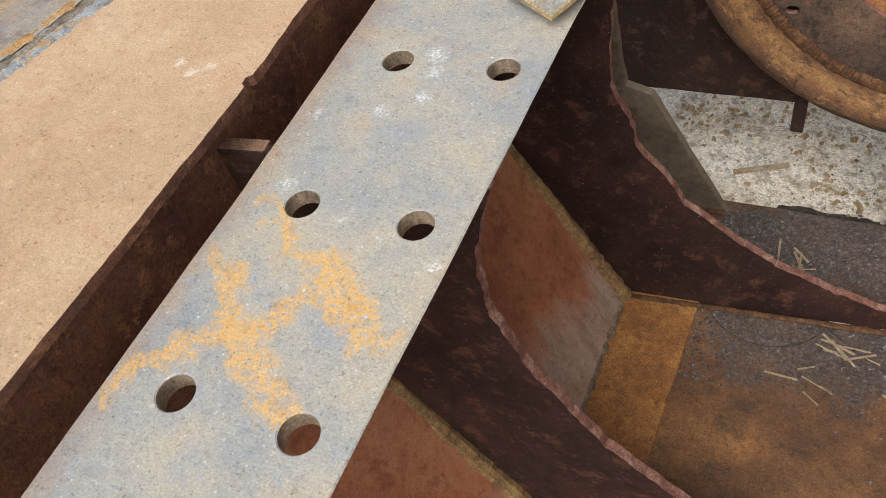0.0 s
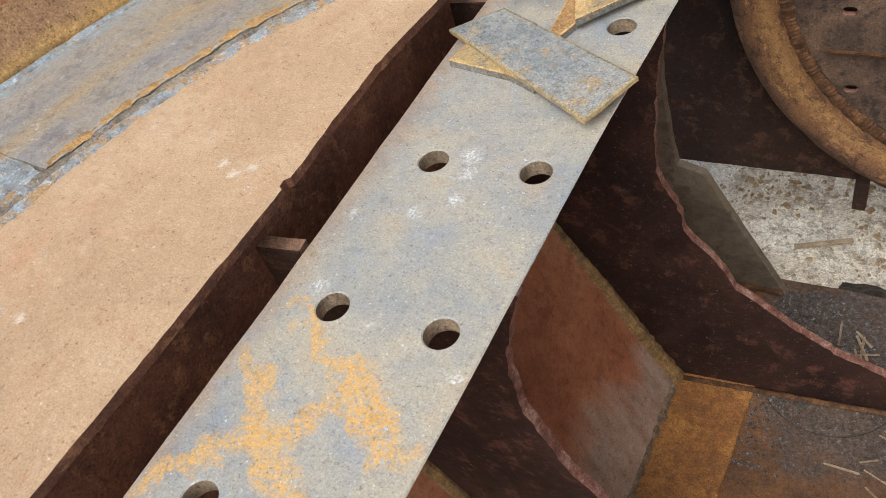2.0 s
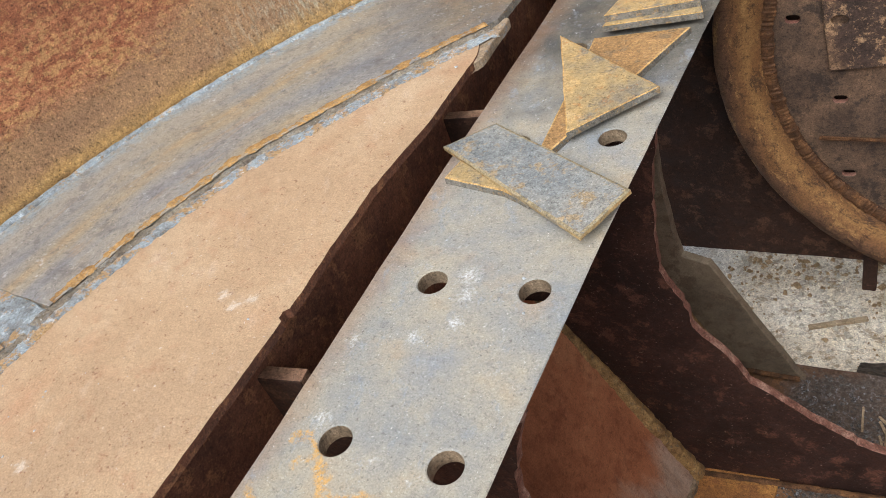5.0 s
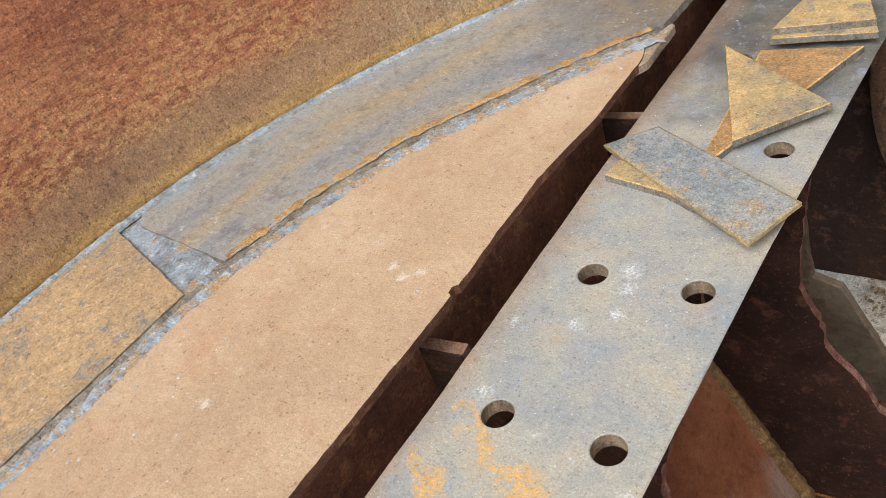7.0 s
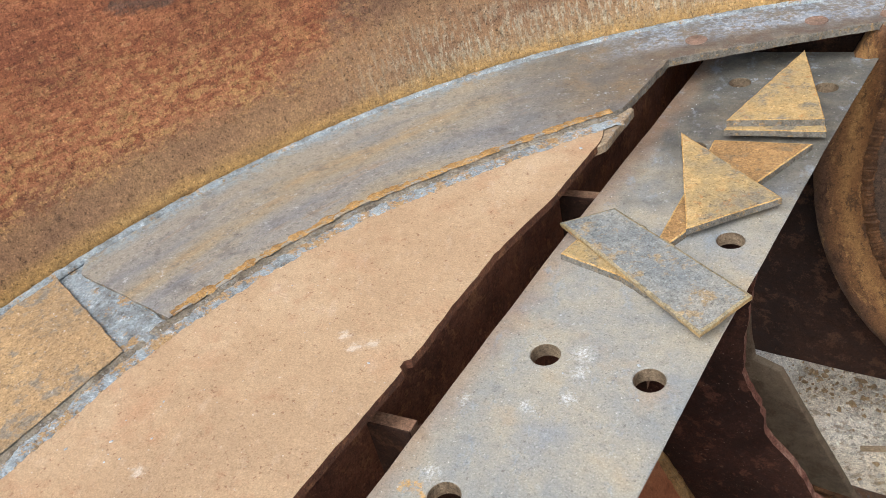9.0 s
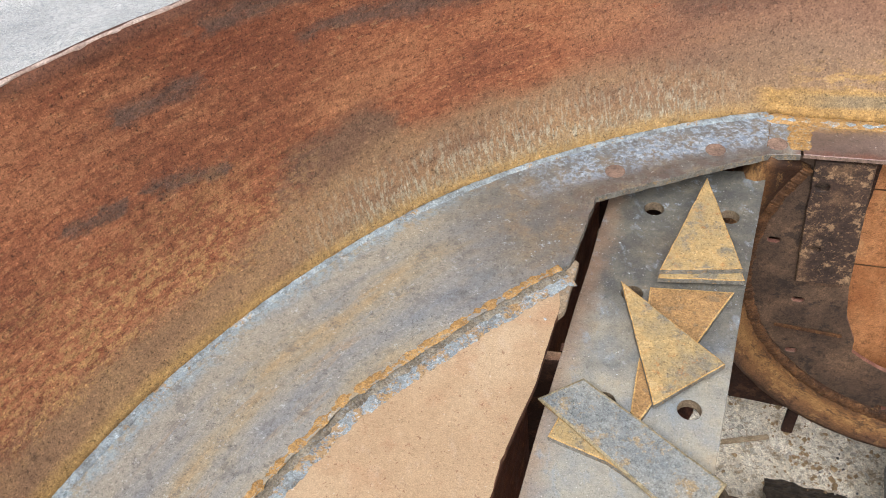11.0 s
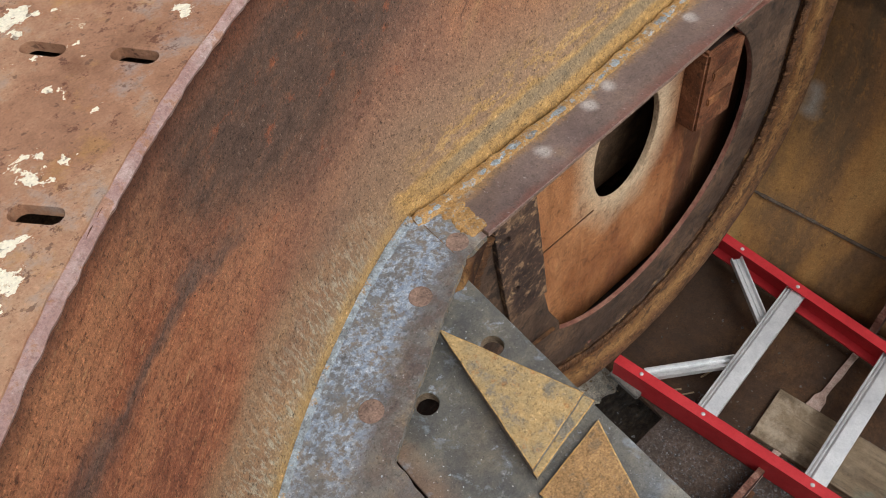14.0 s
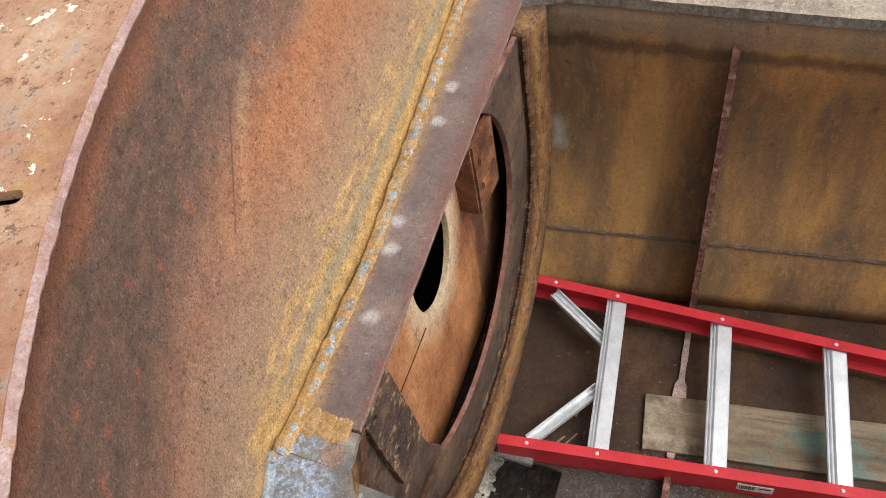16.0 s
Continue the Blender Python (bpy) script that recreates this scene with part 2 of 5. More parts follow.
def make_ring():
    m = Mat("heat_marked_ring_plate")
    x, y = m.axis(0), m.axis(1)
    dx, dy = m.math("SUBTRACT", x, 0.729), m.math("SUBTRACT", y, -0.119)
    d = m.math("SQRT", m.math("ADD", m.math("POWER", dx, 2), m.math("POWER", dy, 2)))
    swept = m.nt.nodes.new("ShaderNodeCombineXYZ")
    m.nt.links.new(m.math("MULTIPLY", m.math("ARCTAN2", dx, dy), 0.3), swept.inputs[0])
    m.nt.links.new(d, swept.inputs[1])
    sweep = swept.outputs[0]
    west = m.mask(m.math("MULTIPLY", m.math("SUBTRACT", x, 0.24), -1), 0.0, 0.02)
    # bands of grey, tan and blue that follow the bend
    m.base(m.noise(13, 7, 0.62, sweep), [(0.34, hexc("7d8288")), (0.46, hexc("928f88")), (0.57, hexc("998e78")), (0.7, hexc("a88c60"))])
    m.over(m.mask(m.noise(9, 6, 0.65, m.mapped((1, 1, 1), loc=(4, 1, 0))), 0.54, 0.68), hexc("76818a"), 0.5)
    m.over(m.mask(m.noise(26, 7, 0.7, m.math_shift(sweep)), 0.57, 0.66), hexc("a5824c"), 0.45)
    dn = m.math("ADD", m.math("SUBTRACT", d, 1.0), m.math("MULTIPLY", m.math("SUBTRACT", m.noise(20, 7, 0.72), 0.5), 0.05))
    m.over(m.math("MULTIPLY", west, m.band(dn, 0.405, 0.425, 0.445, 0.46)), hexc("9c9484"), 0.7)
    m.over(m.math("MULTIPLY", m.math("MULTIPLY", m.mask(dn, 0.445, 0.465), west), m.mask(m.noise(60, 7, 0.78), 0.42, 0.55)), hexc("8a9daa"), 0.85)
    m.over(m.math("MULTIPLY", west, m.mask(m.noise(24, 9, 0.8, m.mapped((1, 1, 1), loc=(6, 2, 0))), 0.54, 0.60)), hexc("5c5c5e"), 0.55)
    m.over(m.math("MULTIPLY", west, m.mask(m.noise(48, 8, 0.8, m.mapped((1, 1, 1), loc=(2, 7, 0))), 0.60, 0.635)), hexc("c3c9d0"), 0.55)
    # darker brown-grey towards the tip, with lavender crust along its outer half
    tip = m.math("ADD", m.math("ADD", y, x), m.math("MULTIPLY", m.math("SUBTRACT", m.noise(7, 7, 0.7), 0.5), 0.5))
    m.over(m.math("MULTIPLY", m.mask(tip, 0.3, 0.62), west), ramp(m.nt, m.noise(18, 8, 0.75), [(0.36, hexc("484a50")), (0.5, hexc("62605c")), (0.62, hexc("786448")), (0.74, hexc("8a6434"))]), 0.75)
    far = m.math("MULTIPLY", m.mask(m.math("ADD", y, x), 0.62, 0.85), west)
    m.over(m.math("MULTIPLY", far, m.math("MULTIPLY", ramp(m.nt, dn, grey((0.37, 1), (0.40, 0))), m.mask(m.noise(30, 8, 0.78, m.mapped((1, 1, 1), loc=(1, 8, 0))), 0.47, 0.53))), hexc("5d4a42"), 0.75)
    crust = m.math("MULTIPLY", m.mask(dn, 0.375, 0.41), m.mask(m.math("ADD", m.noise(70, 8, 0.78), m.math("MULTIPLY", m.math("SUBTRACT", m.noise(12, 6, 0.7, m.mapped((1, 1, 1), loc=(3, 3, 0))), 0.5), 0.5)), 0.465, 0.54))
    m.over(m.math("MULTIPLY", far, crust), ramp(m.nt, m.noise(120, 6, 0.75), [(0.38, hexc("6f86a2")), (0.52, hexc("94a8be")), (0.66, hexc("c4d0dc"))]), 0.85)
    m.over(m.math("MULTIPLY", m.mask(tip, 0.2, 0.5), m.math("MULTIPLY", west, m.mask(m.noise(22, 9, 0.82, m.mapped((1, 1, 1), loc=(8, 8, 0))), 0.60, 0.63))), hexc("b0c0d0"), 0.7)
    east = m.mask(m.math("SUBTRACT", x, 0.24), 0.0, 0.02)
    m.over(east, ramp(m.nt, m.noise(9, 7, 0.65), [(0.35, hexc("5d4640")), (0.6, hexc("7a6258")), (0.75, hexc("8a6a4c"))]), 0.9)
    hot = m.math("SUBTRACT", m.math("SUBTRACT", y, 1.0), m.math("MULTIPLY", x, 0.11))
    hot = m.math("ADD", hot, m.math("MULTIPLY", m.math("SUBTRACT", m.noise(28, 7, 0.75), 0.5), 0.06))
    m.over(m.math("MULTIPLY", east, m.mask(hot, 0.188, 0.21)), ramp(m.nt, m.noise(40, 7, 0.75), [(0.38, hexc("7d6434")), (0.52, hexc("b07f2e")), (0.66, hexc("8f8f8a"))]), 0.8)
    m.over(m.math("MULTIPLY", east, ramp(m.nt, hot, grey((0.115, 1), (0.135, 0)))), hexc("7a3f2a"), 0.6)
    for sx, sy in ((0.462, 1.222), (0.61, 1.249), (0.674, 1.262), (0.94, 1.287), (1.045, 1.298)):
        d = m.math("SQRT", m.math("ADD", m.math("POWER", m.math("SUBTRACT", x, sx), 2), m.math("POWER", m.math("SUBTRACT", y, sy), 2)))
        d = m.math("ADD", d, m.math("MULTIPLY", m.math("SUBTRACT", m.noise(40, 4), 0.5), 0.02))
        m.over(ramp(m.nt, d, grey((0.007, 1), (0.02, 0))), hexc("b8b0aa"), 0.85)
    m.over(m.mask(m.noise(180, 2, 0.5), 0.7, 0.77), hexc("cfd3d8"), 0.45)
    m.b.inputs["Specular IOR Level"].default_value = 1.0
    return m.done(((45, 0.25, 0.004), (260, 0.3, 0.0013)), (0.3, 0.5), ((330, 1.5), (90, 0.7)), 0.75)


def make_shell():
    m = Mat("orange_brown_rusted_shell")
    u, v = m.chart(0), m.chart(1)

    def wander(scale, reach, shift, ka=1.0, kz=1.0, detail=7, rough=0.68):
        return m.math("MULTIPLY", m.math("SUBTRACT", m.noise(scale, detail, rough, m.run(ka, kz, shift)), 0.5), reach)

    def both(*masks):
        k = masks[0]
        for q in masks[1:]:
            k = m.math("MULTIPLY", k, q)
        return k

    def span(src, lo, hi):
        return m.mask(src, lo, hi)

    def under(src, lo, hi):
        return ramp(m.nt, src, grey((lo, 1), (hi, 0)))

    # red-brown field with fine drawn-out pits
    m.base(m.noise(3.2, 8, 0.66, m.run(0.6, 1.2)), [(0.32, hexc("7a422a")), (0.46, hexc("9e5c36")), (0.58, hexc("b07044")), (0.72, hexc("b87c4a"))])
    m.over(m.mask(m.noise(5, 7, 0.7, m.run(0.5, 1.3, 4)), 0.5, 0.66), hexc("8a4826"), 0.6)
    m.over(m.mask(m.noise(95, 6, 0.74, m.run(0.42, 1.1, 1)), 0.53, 0.60), hexc("c07a48"), 0.55)
    m.over(m.mask(m.noise(85, 6, 0.76, m.run(0.42, 1.1, 5)), 0.54, 0.60), hexc("5a2614"), 0.6)
    m.over(m.mask(m.noise(60, 7, 0.76, m.run(0.45, 1.1, 8)), 0.585, 0.62), hexc("c89860"), 0.5)
    deep = ramp(m.nt, m.math("ADD", u, wander(4, 0.08, 24)), grey((0.305, 0), (0.33, 1), (0.38, 1), (0.45, 0)))
    m.over(both(deep, span(m.math("ADD", v, wander(5, 0.2, 25)), 0.2, 0.4), m.mask(m.noise(30, 8, 0.76, m.run(0.42, 1.1, 26)), 0.38, 0.54)), hexc("6a341e"), 0.6)
    # old scale: long grey-brown streaks and an oval patch
    us = m.math("ADD", m.math("MULTIPLY", u, 5.2), wander(9, 0.34, 21, detail=9, rough=0.75))
    vs = m.math("ADD", m.math("MULTIPLY", v, 0.8), wander(11, 0.15, 22, 0.6, detail=9, rough=0.75))
    scale_tone = ramp(m.nt, m.noise(30, 8, 0.78, m.run(0.5, 1, 3)), [(0.38, hexc("463a34")), (0.52, hexc("5f5048")), (0.66, hexc("7d5a42"))])
    for x0, y0, x1, y1, w in ((0.408, 0.78, 0.432, 0.76, 0.010), (0.440, 0.755, 0.468, 0.72, 0.018), (0.475, 0.705, 0.512, 0.66, 0.009), (0.512, 0.66, 0.535, 0.60, 0.012), (0.338, 0.55, 0.357, 0.512, 0.010), (0.33, 0.80, 0.36, 0.78, 0.012), (0.30, 0.60, 0.325, 0.56, 0.006), (0.37, 0.93, 0.43, 0.88, 0.012)):
        m.over(m.near(us, vs, x0 * 5.2, y0 * 0.8, x1 * 5.2, y1 * 0.8, w * 0.5, w * 2.8), scale_tone, 0.75)
    oval = m.near(us, vs, 0.392 * 5.2, 0.34 * 0.8, 0.418 * 5.2, 0.37 * 0.8, 0.055, 0.10)
    m.over(oval, ramp(m.nt, m.noise(24, 7, 0.7, m.run(0.7, 1, 6)), [(0.36, hexc("6a4f3e")), (0.6, hexc("7d6048"))]), 0.85)
    # brown lower zone
    brown = ramp(m.nt, m.noise(8, 7, 0.66, m.run(0.6, 1, 3)), [(0.34, hexc("7e5f46")), (0.52, hexc("98744f")), (0.7, hexc("aa8556"))])
    lift = m.math("MULTIPLY_ADD", span(u, 0.33, 0.42), 0.12, 0.0)
    low = m.math("SUBTRACT", m.math("ADD", v, wander(6, 0.20, 9, 0.8)), lift)
    m.over(under(low, 0.16, 0.25), brown, 0.9)
    # ochre flakes above it
    flake_zone = both(under(m.math("ADD", u, wander(3, 0.1, 31)), 0.35, 0.41), ramp(m.nt, m.math("ADD", v, wander(4, 0.25, 32)), grey((0.13, 0), (0.18, 1), (0.34, 0.8), (0.58, 0))))
    clump = m.math("ADD", m.noise(60, 9, 0.8, m.run(0.75, 1, 11)), wander(9, 0.28, 12))
    m.over(both(flake_zone, m.mask(clump, 0.50, 0.535)), hexc("c09150"), 0.72)
    m.over(both(flake_zone, m.mask(m.noise(45, 8, 0.8, m.run(0.75, 1, 15)), 0.54, 0.57)), hexc("7a3c20"), 0.7)
    # past the bend: grey-brown above, smooth warm brown below
    bend = span(m.math("ADD", u, wander(4, 0.10, 41)), 0.50, 0.57)
    m.over(both(bend, span(v, 0.12, 0.3)), ramp(m.nt, m.noise(9, 7, 0.68, m.run(0.6, 1, 5)), [(0.34, hexc("765444")), (0.5, hexc("8a634c")), (0.62, hexc("986c50")), (0.74, hexc("a67248"))]), 0.85)
    m.over(both(span(m.math("ADD", u, wander(5, 0.08, 43)), 0.66, 0.76), ramp(m.nt, m.math("ADD", v, wander(6, 0.15, 44)), grey((0.2, 0), (0.3, 1), (0.52, 1), (0.62, 0)))), ramp(m.nt, m.noise(14, 8, 0.74, m.run(1, 0.6, 45)), [(0.36, hexc("93582f")), (0.56, hexc("a96834")), (0.7, hexc("b98248"))]), 0.75)
    dark_top = m.math("ADD", m.math("ADD", v, wander(5, 0.28, 46, 0.7)), m.math("MULTIPLY", ramp(m.nt, u, grey((0.50, 0), (0.56, 0.3), (0.62, 0.3), (0.70, 0.2))), 1.0))
    m.over(both(span(dark_top, 0.72, 0.90), span(m.math("ADD", u, wander(4, 0.08, 47)), 0.49, 0.53)), ramp(m.nt, m.noise(26, 8, 0.76, m.run(0.6, 1, 48)), [(0.36, hexc("463831")), (0.52, hexc("5f4a3e")), (0.64, hexc("74503a")), (0.76, hexc("93562e"))]), 0.9)
    m.over(both(bend, span(v, 0.4, 0.5), m.mask(m.noise(13, 8, 0.76, m.run(0.8, 1, 49)), 0.575, 0.64)), hexc("a5562a"), 0.7)
    m.over(both(bend, m.mask(m.noise(90, 6, 0.75, m.run(0.8, 0.6, 50)), 0.60, 0.64)), hexc("b09a84"), 0.35)
    # a crease with an ochre scrape beside it
    uc = m.math("ADD", m.math("MULTIPLY", u, 5.2), wander(18, 0.03, 81))
    vc = m.math("MULTIPLY", v, 0.8)
    m.over(m.near(uc, vc, 0.752 * 5.2, 0.66 * 0.8, 0.695 * 5.2, 0.44 * 0.8, 0.001, 0.005), hexc("4a342a"), 0.7)
    m.over(m.near(uc, vc, 0.745 * 5.2, 0.58 * 0.8, 0.694 * 5.2, 0.37 * 0.8, 0.003, 0.022), hexc("b08650"), 0.3)
    m.over(m.near(uc, vc, 0.765 * 5.2, 0.63 * 0.8, 0.745 * 5.2, 0.57 * 0.8, 0.010, 0.030), hexc("a88860"), 0.3)
    # rubbed olive-grey hairs above the foot
    hair = both(ramp(m.nt, u, grey((0.365, 0), (0.41, 1), (0.56, 1), (0.60, 0.2))), under(m.math("ADD", v, wander(7, 0.2, 51)), 0.12, 0.30))
    m.over(both(hair, under(m.math("ADD", v, wander(12, 0.1, 54)), 0.05, 0.15)), hexc("9a8a68"), 0.4)
    m.over(both(hair, m.mask(m.noise(75, 7, 0.76, m.run(1.4, 0.28, 52)), 0.485, 0.57)), ramp(m.nt, m.noise(60, 6, 0.7, m.run(1, 0.4, 53)), [(0.36, hexc("9a8f74")), (0.62, hexc("bcb298"))]), 0.85)
    haze = both(span(u, 0.555, 0.60), under(m.math("ADD", v, wander(5, 0.15, 55)), 0.28, 0.46))
    m.over(haze, hexc("94785c"), 0.5)
    # ochre at the foot: a thin band round the arc, a broad broken band along the run
    ochre = ramp(m.nt, m.noise(34, 7, 0.74, m.run(0.5, 1, 61)), [(0.36, hexc("947440")), (0.52, hexc("b88c40")), (0.68, hexc("c7a05a"))])
    m.over(both(under(u, 0.585, 0.60), under(m.math("ADD", v, wander(16, 0.05, 62, 0.6)), 0.045, 0.085)), ochre, 0.8)
    m.over(both(span(u, 0.592, 0.600), under(m.math("ADD", v, wander(14, 0.07, 63, 0.5)), 0.115, 0.135)), ochre, 0.9)
    m.over(both(span(u, 0.60, 0.66), under(m.math("ADD", v, wander(8, 0.1, 64, 0.6)), 0.17, 0.27), m.mask(m.noise(26, 8, 0.78, m.run(0.35, 1.3, 65)), 0.50, 0.55)), ochre, 0.75)
    m.over(both(span(u, 0.61, 0.66), ramp(m.nt, m.math("ADD", v, wander(9, 0.05, 66, 0.4)), grey((0.05, 0), (0.065, 1), (0.10, 1), (0.115, 0)))), hexc("7d7462"), 0.65)
    m.over(both(bend, span(m.math("ADD", v, wander(6, 0.22, 72, 0.8)), 0.88, 0.95)), hexc("94522a"), 0.6)
    # dark upper edge
    m.over(span(m.math("ADD", v, wander(10, 0.08, 71, 0.6)), 0.93, 0.97), hexc("4f2e20"), 0.7)
    return m.done(((22, 0.3, 0.005), (90, 0.55, 0.0035), (260, 0.6, 0.002)), (0.5, 0.8), ((330, 1.9), (120, 1.0)), 0.85)


def make_flange():
    m = Mat("rusted_flange_with_cream_paint")
    m.base(m.noise(6, 8, 0.7), [(0.3, hexc("875a3c")), (0.46, hexc("a87654")), (0.58, hexc("bd926c")), (0.72, hexc("cdb090"))])
    m.over(m.mask(m.noise(12, 7, 0.72), 0.54, 0.64), hexc("8f8482"), 0.6)
    m.over(m.mask(m.noise(9, 7, 0.72, m.mapped((1, 1, 1), loc=(5, 2, 0))), 0.56, 0.64), hexc("b5823f"), 0.6)
    m.over(m.mask(m.noise(34, 7, 0.78), 0.57, 0.62), hexc("5a2e20"), 0.7)
    x, y = m.axis(0), m.axis(1)
    q = m.math("ADD", m.math("MULTIPLY", x, -0.8), m.math("MULTIPLY", y, -0.6))
    r = m.math("SQRT", m.math("ADD", m.math("POWER", m.math("SUBTRACT", x, 1.137), 2), m.math("POWER", m.math("ADD", y, 0.573), 2)))
    wedge = ramp(m.nt, m.math("ADD", q, 1.0), grey((0.58, 0), (0.66, 0.105)))
    outer = ramp(m.nt, m.math("SUBTRACT", r, 2.0), grey((0.35, 0), (0.42, 0.07)))
    near = ramp(m.nt, m.math("SUBTRACT", r, 2.0), grey((0.162, 0.3), (0.185, 0)))
    v = m.math("SUBTRACT", m.math("ADD", m.noise(16, 8, 0.68, m.mapped((1, 1, 1), loc=(6, 3, 0))), m.math("MAXIMUM", wedge, outer)), near)
    halo = m.mask(v, 0.565, 0.593)
    m.over(halo, hexc("a5683c"), 0.7)
    m.over(m.mask(v, 0.597, 0.604), hexc("efe4c8"), 1.0)
    m.over(m.math("MULTIPLY", m.mask(v, 0.597, 0.604), m.mask(m.noise(60, 7, 0.75), 0.6, 0.64)), hexc("c9a878"), 0.7)
    # smears of yellow paint, dark pits
    xs = m.math("ADD", x, m.math("MULTIPLY", m.math("SUBTRACT", m.noise(60, 6, 0.7), 0.5), 0.03))
    for x0, y0, x1, y1, w in ((0.077, 1.485, 0.123, 1.413, 0.006), (0.137, 1.523, 0.159, 1.483, 0.007)):
        m.over(m.near(xs, y, x0, y0, x1, y1, w * 0.4, w * 1.8), hexc("c9ad4a"), 0.75)
    m.over(m.math("MULTIPLY", m.near(xs, y, -0.05, 1.345, 0.005, 1.338, 0.004, 0.030), m.mask(m.noise(45, 8, 0.78), 0.47, 0.49)), hexc("e6dabc"), 0.9)
    m.over(m.mask(m.noise(75, 3, 0.55, m.mapped((1, 1, 1), loc=(9, 4, 0))), 0.64, 0.68), hexc("6a4a38"), 0.7)
    return m.done(((30, 0.4, 0.005), (160, 0.4, 0.002)), (0.6, 0.9), ((330, 0.6), (90, 0.4)), 0.3)


def make_ground():
    m = Mat("pale_dirt_and_gravel", rough=0.95)
    m.base(m.noise(2.5, 8, 0.7), [(0.3, hexc("a9aaab")), (0.5, hexc("bcbdbd")), (0.7, hexc("cdcdcb"))])
    m.over(m.mask(m.noise(38, 6, 0.7), 0.52, 0.6), hexc("949aa2"), 0.6)
    m.over(m.mask(m.noise(150, 4, 0.7), 0.54, 0.60), hexc("76797e"), 0.85)
    m.over(m.mask(m.noise(60, 6, 0.75, m.mapped((1, 1, 1), loc=(3, 8, 0))), 0.58, 0.63), hexc("d8dcdf"), 0.6)
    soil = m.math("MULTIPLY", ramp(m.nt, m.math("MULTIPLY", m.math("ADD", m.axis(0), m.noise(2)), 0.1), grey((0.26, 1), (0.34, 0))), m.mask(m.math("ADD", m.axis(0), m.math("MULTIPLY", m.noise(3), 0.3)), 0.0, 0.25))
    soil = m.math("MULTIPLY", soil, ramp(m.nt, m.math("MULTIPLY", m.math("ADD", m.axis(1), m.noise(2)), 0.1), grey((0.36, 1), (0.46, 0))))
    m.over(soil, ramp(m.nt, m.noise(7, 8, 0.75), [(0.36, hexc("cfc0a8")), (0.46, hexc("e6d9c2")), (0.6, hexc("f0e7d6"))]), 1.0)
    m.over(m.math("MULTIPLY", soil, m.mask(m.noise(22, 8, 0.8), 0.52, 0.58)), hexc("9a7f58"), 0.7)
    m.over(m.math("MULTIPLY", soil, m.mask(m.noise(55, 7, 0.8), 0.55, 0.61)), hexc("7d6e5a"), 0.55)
    return m.done(((70, 0.6, 0.010), (160, 0.8, 0.006)), None, ((330, 2.2), (90, 1.3)))


def make_wall():
    m = Mat("amber_streaked_wall")
    m.base(m.noise(6, 7, 0.62, m.mapped((1, 1, 0.16))), [(0.34, hexc("756146")), (0.46, hexc("946f44")), (0.57, hexc("b88640")), (0.7, hexc("c69850"))])
    m.over(m.mask(m.noise(60, 7, 0.75, m.mapped((1, 1, 0.35))), 0.53, 0.62), hexc("c08a3c"), 0.5)
    m.over(m.mask(m.noise(3.5, 5, 0.6, m.mapped((1, 1, 0.1), loc=(4, 1, 2))), 0.54, 0.64), hexc("5a4a38"), 0.5)
    z = m.math("ADD", m.axis(2), m.math("MULTIPLY", m.math("SUBTRACT", m.noise(14, 7, 0.7, m.mapped((1, 1, 0.3))), 0.5), 0.10))
    m.over(m.band(m.math("ADD", z, 1.0), 0.89, 0.91, 0.93, 0.95), hexc("3f342b"), 0.6)
    m.over(m.mask(m.math("ADD", z, 1.0), 0.945, 0.965), hexc("8f7c66"), 0.6)
    m.over(m.mask(m.noise(45, 8, 0.78, m.mapped((1, 1, 0.5), loc=(2, 2, 2))), 0.60, 0.64), hexc("3f342b"), 0.5)
    # pale heat smear with a burr in it
    smear = m.near(m.math("ADD", m.axis(1), m.math("MULTIPLY", m.math("SUBTRACT", m.noise(20, 5), 0.5), 0.05)), m.axis(2), 1.20, -0.47, 1.205, -0.40, 0.002, 0.035)
    m.over(smear, hexc("b8b2a6"), 0.8)
    return m.done(((40, 0.3, 0.004), (200, 0.4, 0.0015)), (0.4, 0.65), ((330, 1.3), (90, 0.7)), 0.35)


STRIP, TAN, RING, SHELL, FLANGE, GROUND = make_strip(), make_tan(), make_ring(), make_shell(), make_flange(), make_ground()
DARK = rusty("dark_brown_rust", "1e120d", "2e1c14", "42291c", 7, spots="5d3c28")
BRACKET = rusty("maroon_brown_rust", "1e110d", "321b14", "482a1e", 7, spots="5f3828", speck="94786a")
# rim edge paler than its pink-brown, the smooth highlight put into the colour
RIMEDGE = rusty("highlit_pink_brown_edge", "86605a", "a8847c", "c4aca4", 14, rough=(0.35, 0.55), spots="a5714a", speck="d0bcb0", grain=((330, 1.0),), crisp=0.3)
BRCUT = rusty("rough_maroon_cut_edge", "4f3026", "7f5242", "a98572", 38, spots="5f382e", speck="c0a090")
CUT = rusty("torch_cut_edge", "6b3f33", "8a5a4a", "a37a68", 20)


